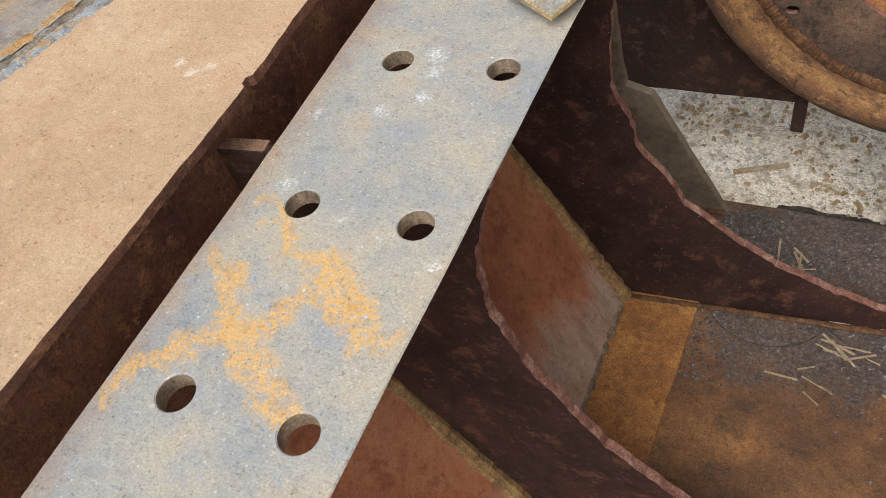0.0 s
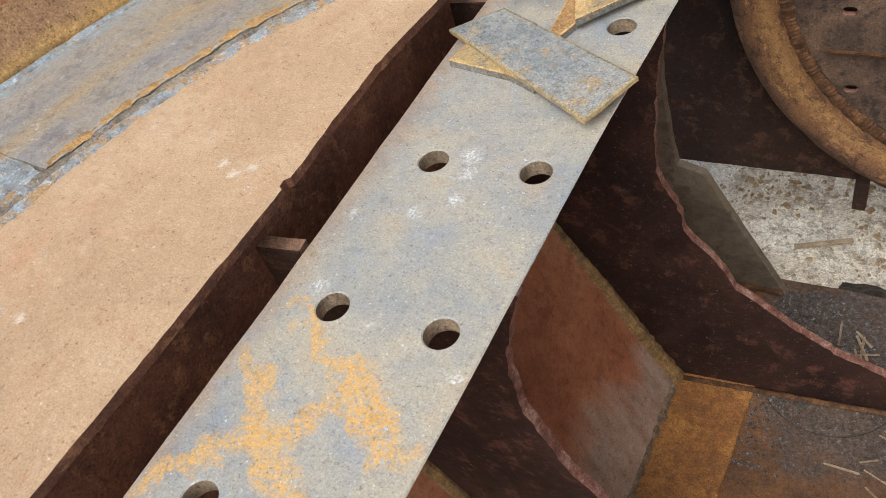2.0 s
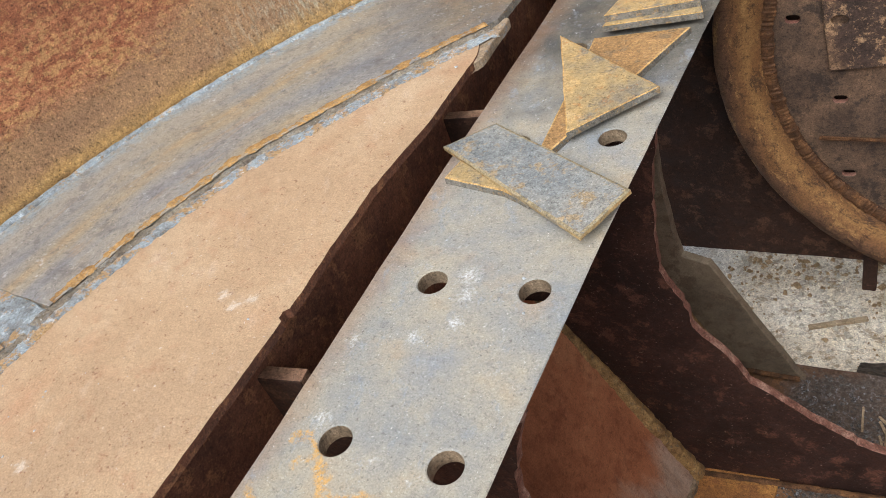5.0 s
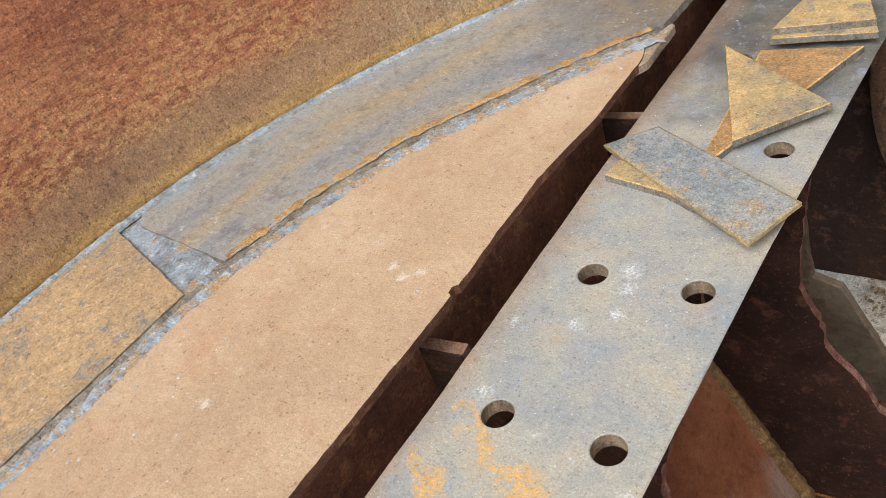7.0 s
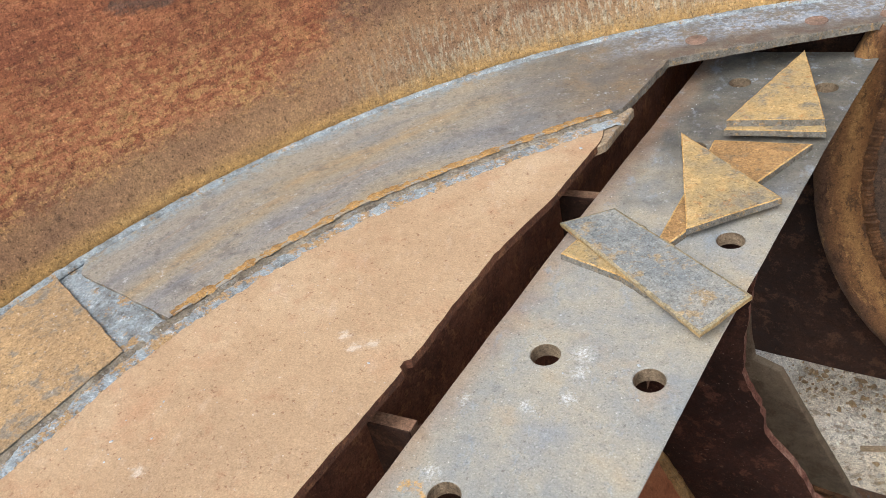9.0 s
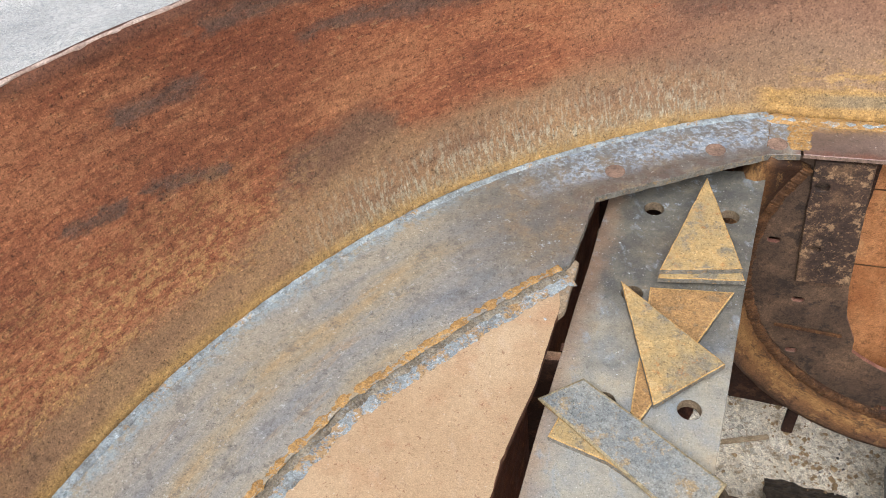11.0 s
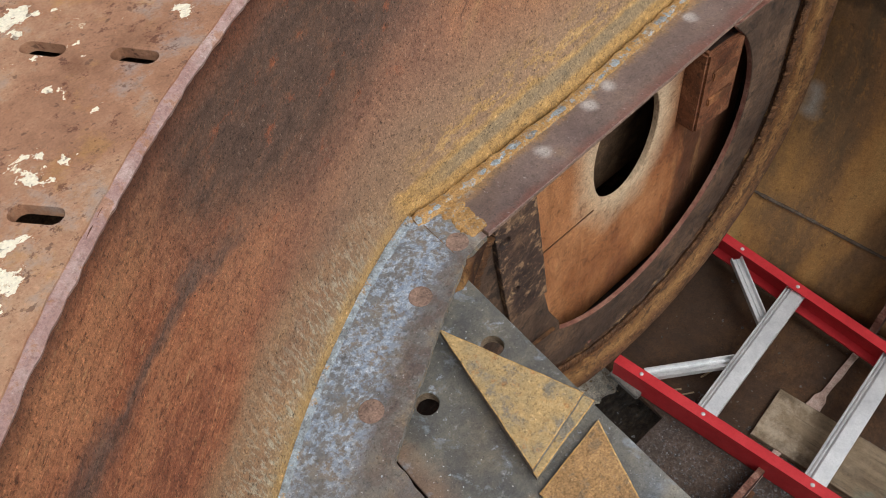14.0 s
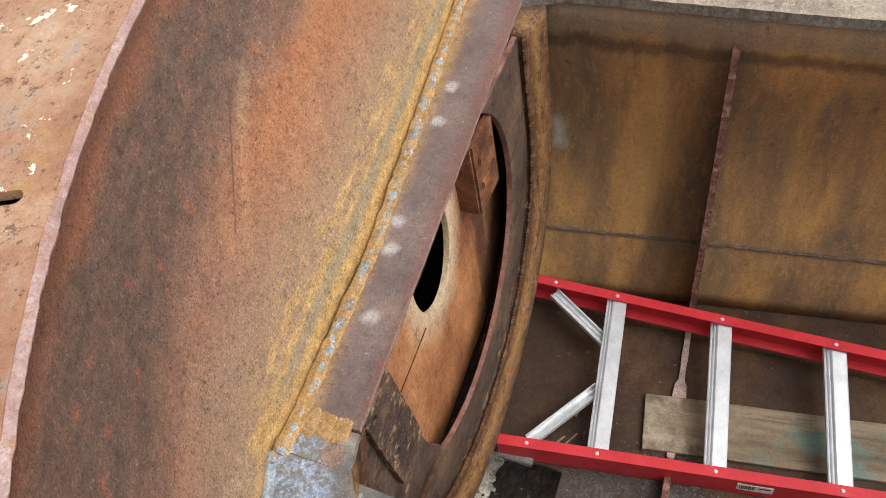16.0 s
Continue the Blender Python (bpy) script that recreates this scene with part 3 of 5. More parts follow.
def make_floor():
    m = Mat("wet_brown_floor_plate")
    m.base(m.noise(3.4, 8, 0.68), [(0.3, hexc("443022")), (0.5, hexc("704a26")), (0.68, hexc("a06c30"))])
    m.over(m.mask(m.noise(18, 7, 0.75), 0.52, 0.66), hexc("3d3026"), 0.6)
    x = m.math("SUBTRACT", m.axis(0), 0.52)
    y = m.math("SUBTRACT", m.axis(1), 0.77)
    d = m.math("SQRT", m.math("ADD", m.math("POWER", x, 2), m.math("POWER", y, 2)))
    d = m.math("ADD", d, m.math("MULTIPLY", m.math("SUBTRACT", m.noise(9, 7, 0.75), 0.5), 0.5))
    m.over(ramp(m.nt, d, grey((0.23, 1), (0.31, 0))), ramp(m.nt, m.noise(120, 5, 0.8), [(0.4, hexc("35312e")), (0.58, hexc("56524f")), (0.7, hexc("8a8c92"))]), 0.75)
    # darker brown from the middle of the floor eastwards
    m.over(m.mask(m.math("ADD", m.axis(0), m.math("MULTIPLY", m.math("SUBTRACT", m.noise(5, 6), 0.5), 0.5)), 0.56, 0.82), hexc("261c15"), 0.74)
    return m.done(((40, 0.3, 0.004), (200, 0.5, 0.002)), (0.4, 0.85))


FLOOR = make_floor()
OCHRE = rusty("ochre_rust", "6b4018", "96601f", "b8802c", 7, spots="7a4a20")
RINGSOUTH = rusty("ochre_tan_ring_plate", "8f7a5c", "ab8a5e", "b99766", 7, spots="7a7a74", speck="cfd3d8")
RUNOFF = rusty("tan_grey_bar", "7a6a58", "9a8468", "a8947c", 16, spots="858f96")
GAPWEB = rusty("lit_brown_web", "3d241a", "633b28", "7d4e32", 9, spots="8a5c38")
PALECUT = rusty("pale_cut_edge", "8a6a5c", "b59a8c", "cdbcb0", 14)
GUSTOP = rusty("tan_brown_cut_top", "6d4f3c", "8f6a50", "a38468", 16)
LEDGE = rusty("pale_tan_ledge", "85766a", "a3927e", "b8aa94", 9, spots="7a6a5c", speck="cfc8bc")
RINGPLUG = rusty("brown_plug_weld", "6f5a4e", "8a6f60", "9a7c68", 30)
OCHREDARK = rusty("dark_ochre_cut_face", "3d2c20", "5d452e", "7a6040", 18)
CUTGREY = rusty("grey_cut_face", "55504a", "77736a", "8c8a84", 30, spots="a5834e")
def make_offcut():
    m = Mat("yellow_rusted_offcut")
    m.base(m.noise(13, 7, 0.65), [(0.32, hexc("8a7e68")), (0.46, hexc("a89060")), (0.58, hexc("bc9a5c")), (0.72, hexc("c8ae7c"))])
    m.over(m.mask(m.noise(24, 6, 0.7, m.mapped((1, 1, 1), loc=(3, 1, 0))), 0.52, 0.62), hexc("76746c"), 0.75)
    m.over(m.mask(m.noise(48, 6, 0.75), 0.57, 0.66), hexc("b5752c"), 0.7)
    m.over(m.mask(m.noise(170, 3, 0.6), 0.63, 0.7), hexc("5a4a38"), 0.6)
    return m.done(((60, 0.35, 0.003), (300, 0.4, 0.0012)), (0.55, 0.85), ((330, 1.3), (90, 0.7)))


OFFCUT = make_offcut()
OFFORANGE = rusty("orange_brown_offcut", "8a6a40", "a67c44", "b89058", 12, spots="7d6a50", speck="c8a878")
GREYEDGE = rusty("tan_grey_edge", "857858", "9c8c68", "ad9c78", 30, spots="6f7478")
OFFEDGE = rusty("bright_ochre_edge", "a87a34", "c49a50", "d6b06a", 30, spots="8a7a60")
OFFGREY = rusty("grey_offcut", "6f7880", "878b8a", "9c968a", 9, spots="a88a58", speck="b9bcc0")
def make_west():
    m = Mat("red_brown_wall")
    m.base(m.noise(4, 8, 0.66, m.mapped((1, 1, 0.6))), [(0.32, hexc("784024")), (0.5, hexc("a5623a")), (0.68, hexc("be8456"))])
    m.over(m.mask(m.noise(12, 7, 0.72), 0.54, 0.64), hexc("7a4026"), 0.6)
    z = m.math("ADD", m.axis(2), m.math("MULTIPLY", m.math("SUBTRACT", m.noise(6, 6, 0.65, m.mapped((0.3, 1, 0.3))), 0.5), 0.5))
    worn = ramp(m.nt, m.math("ADD", z, 1.0), grey((0.12, 1), (0.2, 0)))
    m.over(worn, ramp(m.nt, m.noise(30, 7, 0.75, m.mapped((0.3, 1, 0.3))), [(0.35, hexc("8a7c6c")), (0.6, hexc("b0a698"))]), 0.6)
    m.over(m.mask(m.noise(60, 7, 0.8), 0.56, 0.61), hexc("4f2a1a"), 0.35)
    return m.done(((40, 0.25, 0.004), (220, 0.35, 0.0015)), (0.35, 0.6), ((330, 1.2), (90, 0.6)), 0.3)


WALLW = make_west()
GREYWEB = rusty("brown_grey_web", "5a4e40", "766652", "8c7c66", 9, spots="5d4c3c", grain=((330, 1.1),), crisp=0.3)
WALLE = make_wall()


def make_warm():
    m = Mat("warm_orange_inner_plate")
    m.base(m.noise(5, 7, 0.65, m.mapped((1, 1, 0.5))), [(0.32, hexc("7a4426")), (0.46, hexc("a5652f")), (0.58, hexc("bd7d44")), (0.7, hexc("cd9a62"))])
    # paler ring round the hole, its highlight painted into the colour
    d = m.math("SQRT", m.math("ADD", m.math("POWER", m.math("SUBTRACT", m.axis(0), 0.765), 2), m.math("POWER", m.math("MULTIPLY", m.math("ADD", m.axis(2), 0.15), 0.64), 2)))
    d = m.math("ADD", d, m.math("MULTIPLY", m.math("SUBTRACT", m.noise(12, 6), 0.5), 0.08))
    m.over(ramp(m.nt, d, grey((0.12, 1), (0.19, 0))), hexc("d6c09a"), 0.75)
    m.over(m.mask(m.noise(7, 7, 0.7, m.mapped((1, 1, 0.16), loc=(2, 2, 2))), 0.55, 0.66), hexc("6b3d22"), 0.4)
    m.over(m.mask(m.noise(40, 8, 0.8), 0.56, 0.6), hexc("5f3a22"), 0.5)
    # darker brown towards the plate's right-hand side
    right_dark = m.math("ADD", m.axis(0), m.math("MULTIPLY", m.math("SUBTRACT", m.noise(6, 7, 0.7, m.mapped((1, 1, 0.4))), 0.5), 0.5))
    m.over(m.mask(right_dark, 0.92, 1.0), hexc("4a2c1c"), 0.8)
    m.over(m.mask(m.noise(30, 8, 0.78, m.mapped((1, 1, 0.12), loc=(5, 1, 3))), 0.57, 0.64), hexc("cf9c5c"), 0.25)
    return m.done(((50, 0.3, 0.004), (250, 0.4, 0.0014)), (0.55, 0.85))


WARM = make_warm()
POCKET = rusty("red_brown_pocket", "55301c", "7a4828", "9a643c", 16, spots="4a2a1a", speck="b08c64")
LUG = rusty("black_scaled_lug", "2b2422", "4d3a30", "94714e", 12, spots="b58e64")
DRUM = rusty("drum_annulus_scale", "3a2e28", "5d4838", "86664a", 6, spots="2e2826")
def make_rim():
    m = Mat("ochre_brown_rim")
    d = m.math("SQRT", m.math("ADD", m.math("POWER", m.math("SUBTRACT", m.axis(0), 0.748), 2), m.math("POWER", m.math("SUBTRACT", m.math("MINIMUM", m.axis(2), -0.167), -0.25), 2)))
    d = m.math("ADD", d, m.math("MULTIPLY", m.math("SUBTRACT", m.noise(14, 6, 0.7), 0.5), 0.045))
    m.base(m.math("SUBTRACT", d, 0.5), [(0.03, hexc("3d2618")), (0.055, hexc("6f4820")), (0.075, hexc("946a34")), (0.095, hexc("7d552c")), (0.12, hexc("5f4230")), (0.16, hexc("725434"))])
    a = m.math("ARCTAN2", m.math("SUBTRACT", m.axis(0), 0.748), m.math("ADD", m.axis(2), 0.25))
    n = m.nt.nodes.new("ShaderNodeCombineXYZ")
    m.nt.links.new(m.math("MULTIPLY", a, 0.16), n.inputs[0])
    m.nt.links.new(d, n.inputs[1])
    m.nt.links.new(m.axis(1), n.inputs[2])
    m.over(m.mask(m.noise(60, 8, 0.78, n.outputs[0]), 0.54, 0.6), hexc("b08444"), 0.5)
    m.over(m.mask(m.noise(45, 8, 0.78, m.math_shift(n.outputs[0])), 0.53, 0.6), hexc("38241a"), 0.75)
    m.over(m.mask(m.noise(35, 7, 0.8, m.mapped((1, 1, 1), loc=(3, 1, 2))), 0.55, 0.6), hexc("3d281c"), 0.55)
    return m.done(((50, 0.4, 0.004), (220, 0.5, 0.0015)), (0.5, 0.8))


RIMMAT = make_rim()
WELD = rusty("ochre_weld", "8a6434", "ae823e", "c49a58", 30, spots="8f928c", bumps=((120, 0.6, 0.004), (400, 0.4, 0.001)))
def make_weld(name, ochre):
    m = Mat(name)
    m.base(m.noise(22, 8, 0.75), [(0.34, hexc("6e7070")), (0.46, hexc("838c90")), (0.56, hexc("95a4ae")), (0.7, hexc("a09a88"))])
    m.over(m.mask(m.noise(30, 8, 0.8, m.mapped((1, 1, 1), loc=(4, 2, 9))), 0.56 - ochre, 0.6 - ochre), hexc("b08540"), 0.8)
    m.over(m.mask(m.noise(70, 7, 0.8), 0.57, 0.61), hexc("c5d2dc"), 0.6)
    m.over(m.mask(m.noise(55, 7, 0.8, m.mapped((1, 1, 1), loc=(1, 2, 3))), 0.57, 0.61), hexc("4d4640"), 0.6)
    return m.done(((90, 0.7, 0.005), (300, 0.5, 0.0015)), (0.5, 0.8))


FILLET = rusty("brown_grey_fillet", "4d3c2e", "6f5c48", "8f7c64", 26, spots="8a6434")
WELDTAN = rusty("crusty_tan_weld", "5a5044", "857a68", "a39a86", 26, spots="8c9294", speck="cfd0cc", bumps=((120, 0.8, 0.006), (400, 0.5, 0.0015)))
HOLEWALL = rusty("drilled_hole_wall", "5a4c3c", "85725a", "a08c70", 40)
WELDBLUE, WELDMIX = make_weld("blue_grey_weld", 0.0), make_weld("ochre_and_grey_weld", 0.06)
SEAMOCHRE = rusty("brown_ochre_fillet", "5a4228", "8a6634", "a88448", 26, spots="6a5a44")
SEAMGREY = rusty("grey_brown_seam", "4a3f34", "65574a", "7a7066", 26, spots="6f4c28")
WELDDARK = rusty("dark_weld_bead", "3d2716", "5a3a1e", "80552a", 30, bumps=((120, 0.6, 0.004), (400, 0.4, 0.001)))


# ---- mesh helpers ----
def link_mesh(name, bm, mat, loc=(0, 0, 0), smooth=False):
    me = bpy.data.meshes.new(name)
    bmesh.ops.translate(bm, verts=bm.verts, vec=-Vector(loc))
    bmesh.ops.recalc_face_normals(bm, faces=bm.faces)
    bm.to_mesh(me)
    bm.free()
    if smooth:
        for p in me.polygons:
            p.use_smooth = True
    me.materials.append(mat)
    ob = new(name, me)
    ob.location = loc
    return ob


def stand(name, loc, label, category, group="", kind=""):
    """An empty at a thing's base."""
    ob = new(name)
    ob.location = loc
    ob.empty_display_size = 0.05
    return tagged(ob, label, category, group, kind)


def origin(ob):
    p = Vector(ob.location)
    while ob.parent:
        ob = ob.parent
        p += Vector(ob.location)
    return p


def part(name, bm, mat, parent, label="", smooth=False, extra=()):
    """Links a bmesh in world metres as one mesh under a thing or part."""
    base = origin(parent)
    ob = link_mesh(name, bm, mat, base, smooth)
    if len(extra) == 1:
        extra = (extra[0], mat)
    ob.location = (0, 0, 0)
    ob.parent = parent
    for m in extra:
        ob.data.materials.append(m)
    if label:
        ob["label"] = label
    return ob


def solo(name, bm, mat, loc, label, category, group="", kind="", smooth=False, extra=()):
    ob = tagged(link_mesh(name, bm, mat, loc, smooth), label, category, group, kind)
    for m in (extra if len(extra) != 1 else (extra[0], mat)):
        ob.data.materials.append(m)
    return ob


def rough_line(pts, step, amp, seed, closed=True, fixed=()):
    """Divides a polygon's sides into short steps and makes them uneven, as a torch leaves them."""
    out, n = [], len(pts)
    for i in range(n if closed else n - 1):
        a, b = Vector(pts[i]), Vector(pts[(i + 1) % n])
        k = 1 if i in fixed else max(1, int((b - a).length / step))
        side = Vector((-(b - a).y, (b - a).x)).normalized() if (b - a).length else Vector((0, 0))
        for j in range(k):
            p = a.lerp(b, j / k)
            if j and amp:
                w = noise.noise(Vector((p.x * 45, p.y * 45, seed))) + 0.7 * noise.noise(Vector((p.x * 14, p.y * 14, seed + 9)))
                p = p + side * amp * w
            out.append((p.x, p.y))
    if not closed:
        out.append(tuple(pts[-1]))
    return out


def circle(cx, cy, r, n=28, ry=None, turn=0.0):
    ry = ry or r
    c, s = math.cos(turn), math.sin(turn)
    res = []
    for k in range(n):
        a = 2 * math.pi * k / n
        u, v = r * math.cos(a), ry * math.sin(a)
        res.append((cx + u * c - v * s, cy + u * s + v * c))
    return res


def slot(cx, cy, length, width, turn):
    c, s = math.cos(turn), math.sin(turn)
    r, h, res = width / 2, (length - width) / 2, []
    for sgn in (1, -1):
        for k in range(9):
            a = -math.pi / 2 + math.pi * k / 8
            u, v = sgn * (h + r * math.cos(a)), sgn * r * math.sin(a)
            res.append((cx + u * c - v * s, cy + u * s + v * c))
    return res


def plate(outline, holes, low, high, m=None, bevel=0.0015, lip=1.0):
    """A flat plate with holes cut through it: outline in its own plane, from low to high across it."""
    bm = bmesh.new()
    edges = []
    for loop in (outline, *holes):
        vs = [bm.verts.new((x, y, high)) for x, y in loop]
        edges += [bm.edges.new((vs[i], vs[(i + 1) % len(vs)])) for i in range(len(vs))]
    bmesh.ops.triangle_fill(bm, edges=edges, use_beauty=True, use_dissolve=False)
    top = list(bm.faces)
    res = bmesh.ops.extrude_face_region(bm, geom=top)
    bmesh.ops.translate(bm, verts=[g for g in res["geom"] if isinstance(g, bmesh.types.BMVert)], vec=(0, 0, low - high))
    bmesh.ops.recalc_face_normals(bm, faces=bm.faces)
    if bevel:
        sharp = [e for e in bm.edges if len(e.link_faces) == 2 and e.calc_face_angle(0) > 1.2 and abs(e.verts[0].co.z - high) < 1e-6 and abs(e.verts[1].co.z - high) < 1e-6]
        bmesh.ops.bevel(bm, geom=sharp, offset=bevel, segments=1, affect="EDGES", clamp_overlap=True)
        if lip != 1.0:
            for v in bm.verts:
                if low + 1e-6 < v.co.z < high - 1e-6:
                    v.co.z = high - (high - v.co.z) * lip
    for f in bm.faces:
        f.normal_update()
        k = abs(f.normal.z)
        f.material_index = 1 if k < 0.5 else (2 if k < 0.95 else 0)
    if m:
        bm.transform(m)
    return bm


def upright(origin_pt, along):
    """The frame of a standing plate: its x runs along a level direction, its y up."""
    a = Vector(along).normalized()
    u = Vector((0, 0, 1))
    n = a.cross(u)
    m = Matrix((a, u, n)).transposed().to_4x4()
    m.translation = origin_pt
    return m


def box(x0, x1, y0, y1, z0, z1, bevel=0.002, m=None):
    bm = bmesh.new()
    bmesh.ops.create_cube(bm, size=1)
    for v in bm.verts:
        v.co = ((x0 + x1) / 2 + v.co.x * (x1 - x0), (y0 + y1) / 2 + v.co.y * (y1 - y0), (z0 + z1) / 2 + v.co.z * (z1 - z0))
    if bevel:
        bmesh.ops.bevel(bm, geom=list(bm.edges), offset=bevel, segments=2, affect="EDGES", clamp_overlap=True)
    if m:
        bm.transform(m)
    return bm


def bead(points, radius, seed=1, flat=0.6, step=0.006, ripple=0.25, sides=8, up=None, coin=0.0):
    """A weld bead or rod along a line, lumpy in thickness."""
    pts = [Vector(p) for p in points]
    line = []
    for a, b in zip(pts, pts[1:]):
        k = max(1, int((b - a).length / step))
        line += [a.lerp(b, j / k) for j in range(k)]
    line.append(pts[-1])
    bm = bmesh.new()
    rings, run_len = [], 0.0
    for i, p in enumerate(line):
        run_len += (p - line[i - 1]).length if i else 0
        d = (line[min(i + 1, len(line) - 1)] - line[max(i - 1, 0)]).normalized()
        u = Vector(up) if up else (Vector((0, 0, 1)) if abs(d.z) < 0.9 else Vector((1, 0, 0)))
        s = d.cross(u).normalized()
        u = s.cross(d).normalized()
        r = radius * (1 + ripple * noise.noise(p * 60 + Vector((seed, 0, 0))) + ripple * 0.6 * noise.noise(p * 190 + Vector((0, seed, 0))))
        if coin:
            r *= 0.9 + 0.16 * abs(math.sin(math.pi * run_len / coin + 2 * noise.noise(p * 40)))
        q = p + s * radius * ripple * 0.8 * noise.noise(p * 40 + Vector((0, 0, seed)))
        rings.append([bm.verts.new(q + s * r * math.cos(2 * math.pi * k / sides) + u * r * flat * math.sin(2 * math.pi * k / sides)) for k in range(sides)])
    for a, b in zip(rings, rings[1:]):
        for k in range(sides):
            bm.faces.new((a[k], a[(k + 1) % sides], b[(k + 1) % sides], b[k]))
    bm.faces.new(rings[0])
    bm.faces.new(list(reversed(rings[-1])))
    return bm


def sheet(f, nu, nv):
    """A grid surface from f(u, v), u and v from 0 to 1."""
    bm = bmesh.new()
    g = [[bm.verts.new(f(i / nu, j / nv)) for j in range(nv + 1)] for i in range(nu + 1)]
    for i in range(nu):
        for j in range(nv):
            bm.faces.new((g[i][j], g[i + 1][j], g[i + 1][j + 1], g[i][j + 1]))
    return bm


def lerp_table(table, t):
    for (a, *p), (b, *q) in zip(table, table[1:]):
        if t <= b:
            k = (t - a) / (b - a)
            return [x + (y - x) * k for x, y in zip(p, q)]
    return list(table[-1][1:])


# ---- plan numbers ----
ZR, ZT, ZF, ZG = 0.070, 0.065, -0.98, -1.22     # ring top, tan plate top, floor, ground
CB, RB = (0.729, -0.119), 1.49                 # foot of the shell: a circle's arc, then a straight run
CT, RT, ZRIM = (1.137, -0.573), 2.146, 0.62    # rim of the shell
FOOT_RUN = ((0.0, 0.186, 1.268), (0.07, 0.24, 1.266), (0.45, 0.60, 1.292), (1.0, 1.60, 1.44))


def foot(u):
    """The shell's foot: u from 0 to 0.6 along the arc, then along the run."""
    if u <= 0.6:
        a = radians(218 + (111.4 - 218) * u / 0.6)
        return Vector((CB[0] + RB * math.cos(a), CB[1] + RB * math.sin(a), ZR - 0.01))
    x, y = lerp_table(FOOT_RUN, (u - 0.6) / 0.4)
    return Vector((x, y, ZR - 0.01))


RIM_ANGLE = ((0, 190), (0.2, 167), (0.44, 137.5), (0.6, 118), (0.83, 95), (1.0, 77.6))


def rim(u, extra=0.0):
    a = radians(lerp_table(RIM_ANGLE, u)[0])
    extra -= 0.018 * min(1, max(0, (math.degrees(a) - 137) / 6))
    return Vector((CT[0] + (RT + extra) * math.cos(a), CT[1] + (RT + extra) * math.sin(a), ZRIM))


# ---- setting ----
def ground_height(u, v):
    a, b = 2 * u - 1, 2 * v - 1
    x, y = 0.5 + 40 * a ** 3 + 1.5 * a, 1.5 + 40 * b ** 3 + 1.5 * b
    p = Vector((x, y, 0))
    return Vector((x, y, ZG - 0.006 + 0.010 * noise.noise(p * 9) + 0.008 * noise.noise(p * 28)))


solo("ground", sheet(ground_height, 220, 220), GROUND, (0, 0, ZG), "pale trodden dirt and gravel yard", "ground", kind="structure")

floor = stand("floor", (0.8, 0.2, ZF - 0.02), "brown wet rusted steel floor plate with grit", "floor", kind="structure")
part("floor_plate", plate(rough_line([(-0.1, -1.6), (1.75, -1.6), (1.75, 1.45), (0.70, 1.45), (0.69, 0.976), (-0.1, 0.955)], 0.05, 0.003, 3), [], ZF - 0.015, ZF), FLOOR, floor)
part("doubler_plate", plate(rough_line([(0.10, -1.0), (0.285, -1.0), (0.298, 0.25), (0.304, 0.66), (0.12, 0.65)], 0.05, 0.002, 4), [], ZF - 0.004, ZF + 0.008), OCHRE, floor, "ochre rusted doubler plate along the wall")


def west_wall(u, v):
    y = -1.5 + 2.46 * u
    z = ZF - 0.01 + 0.60 * v
    return Vector((0.126 - (z - ZF) * 0.5, y, z))


def thick(bm, t):
    bmesh.ops.recalc_face_normals(bm, faces=bm.faces)
    bmesh.ops.solidify(bm, geom=list(bm.faces), thickness=t)
    return bm


solo("wall_west", thick(sheet(west_wall, 30, 10), 0.02), WALLW, (0, -0.3, ZF), "leaning red-brown steel wall under the splice plate", "wall", kind="structure")
part("weld_bead", bead([(0.131, -1.2, ZF + 0.008), (0.133, 0.635, ZF + 0.008)], 0.017, 91, 0.7, 0.012, 0.4), FILLET, floor, "brown-grey fillet weld along the wall")


def east_wall(u, v):
    y = -1.6 + 2.95 * u
    z = ZF + (ZR - 0.02 - ZF) * v
    xb = 1.449 - 0.155 * (y - 0.181)
    xt = 1.46 - 0.05 * (y - 0.5)
    k = v
    return Vector((xb + (xt - xb) * k + 0.11 * math.sin(math.pi * k) ** 1.5, y, z))


wall_east = stand("wall_east", (1.45, 0.2, ZF), "tall amber-streaked rusty steel side wall", "wall", kind="structure")
part("wall_sheet", thick(sheet(east_wall, 40, 20), 0.02), WALLE, wall_east, smooth=True)

# ---- ring, tan plate, shell ----
arc = [(CB[0] + RB * math.cos(radians(a)), CB[1] + RB * math.sin(radians(a))) for a in range(214, 110, -2)]
run = [lerp_table(FOOT_RUN, k / 20) for k in range(21)]
inner = [(-0.478, 0.040), (-0.444, 0.194), (-0.386, 0.354), (-0.322, 0.456), (-0.244, 0.574), (-0.160, 0.686), (-0.112, 0.742), (-0.106, 0.930), (0.052, 1.040), (0.200, 1.134), (0.260, 1.146), (0.630, 1.179), (1.36, 1.246)]
north_arc = [p for p in arc if p[1] > 0.06]
ring = stand("ring_plate", (0, 1.1, ZR - 0.02), "blue-grey heat-marked steel ring plate with weld seams", "steel plate")
out_n = [(-0.715, 0.058)] + north_arc + [(0.186, 1.268), (0.245, 1.266)]
part("ring_segment", plate(rough_line([(0.250, 1.266)] + [tuple(p) for p in run[2:]] + [(1.62, 1.25), (1.36, 1.246), (0.630, 1.179), (0.263, 1.147)], 0.012, 0.0015, 9), [], ZR - 0.009, ZR + 0.0005), RING, ring, "brown flange run with sprayed pale spots", extra=(RINGPLUG,))
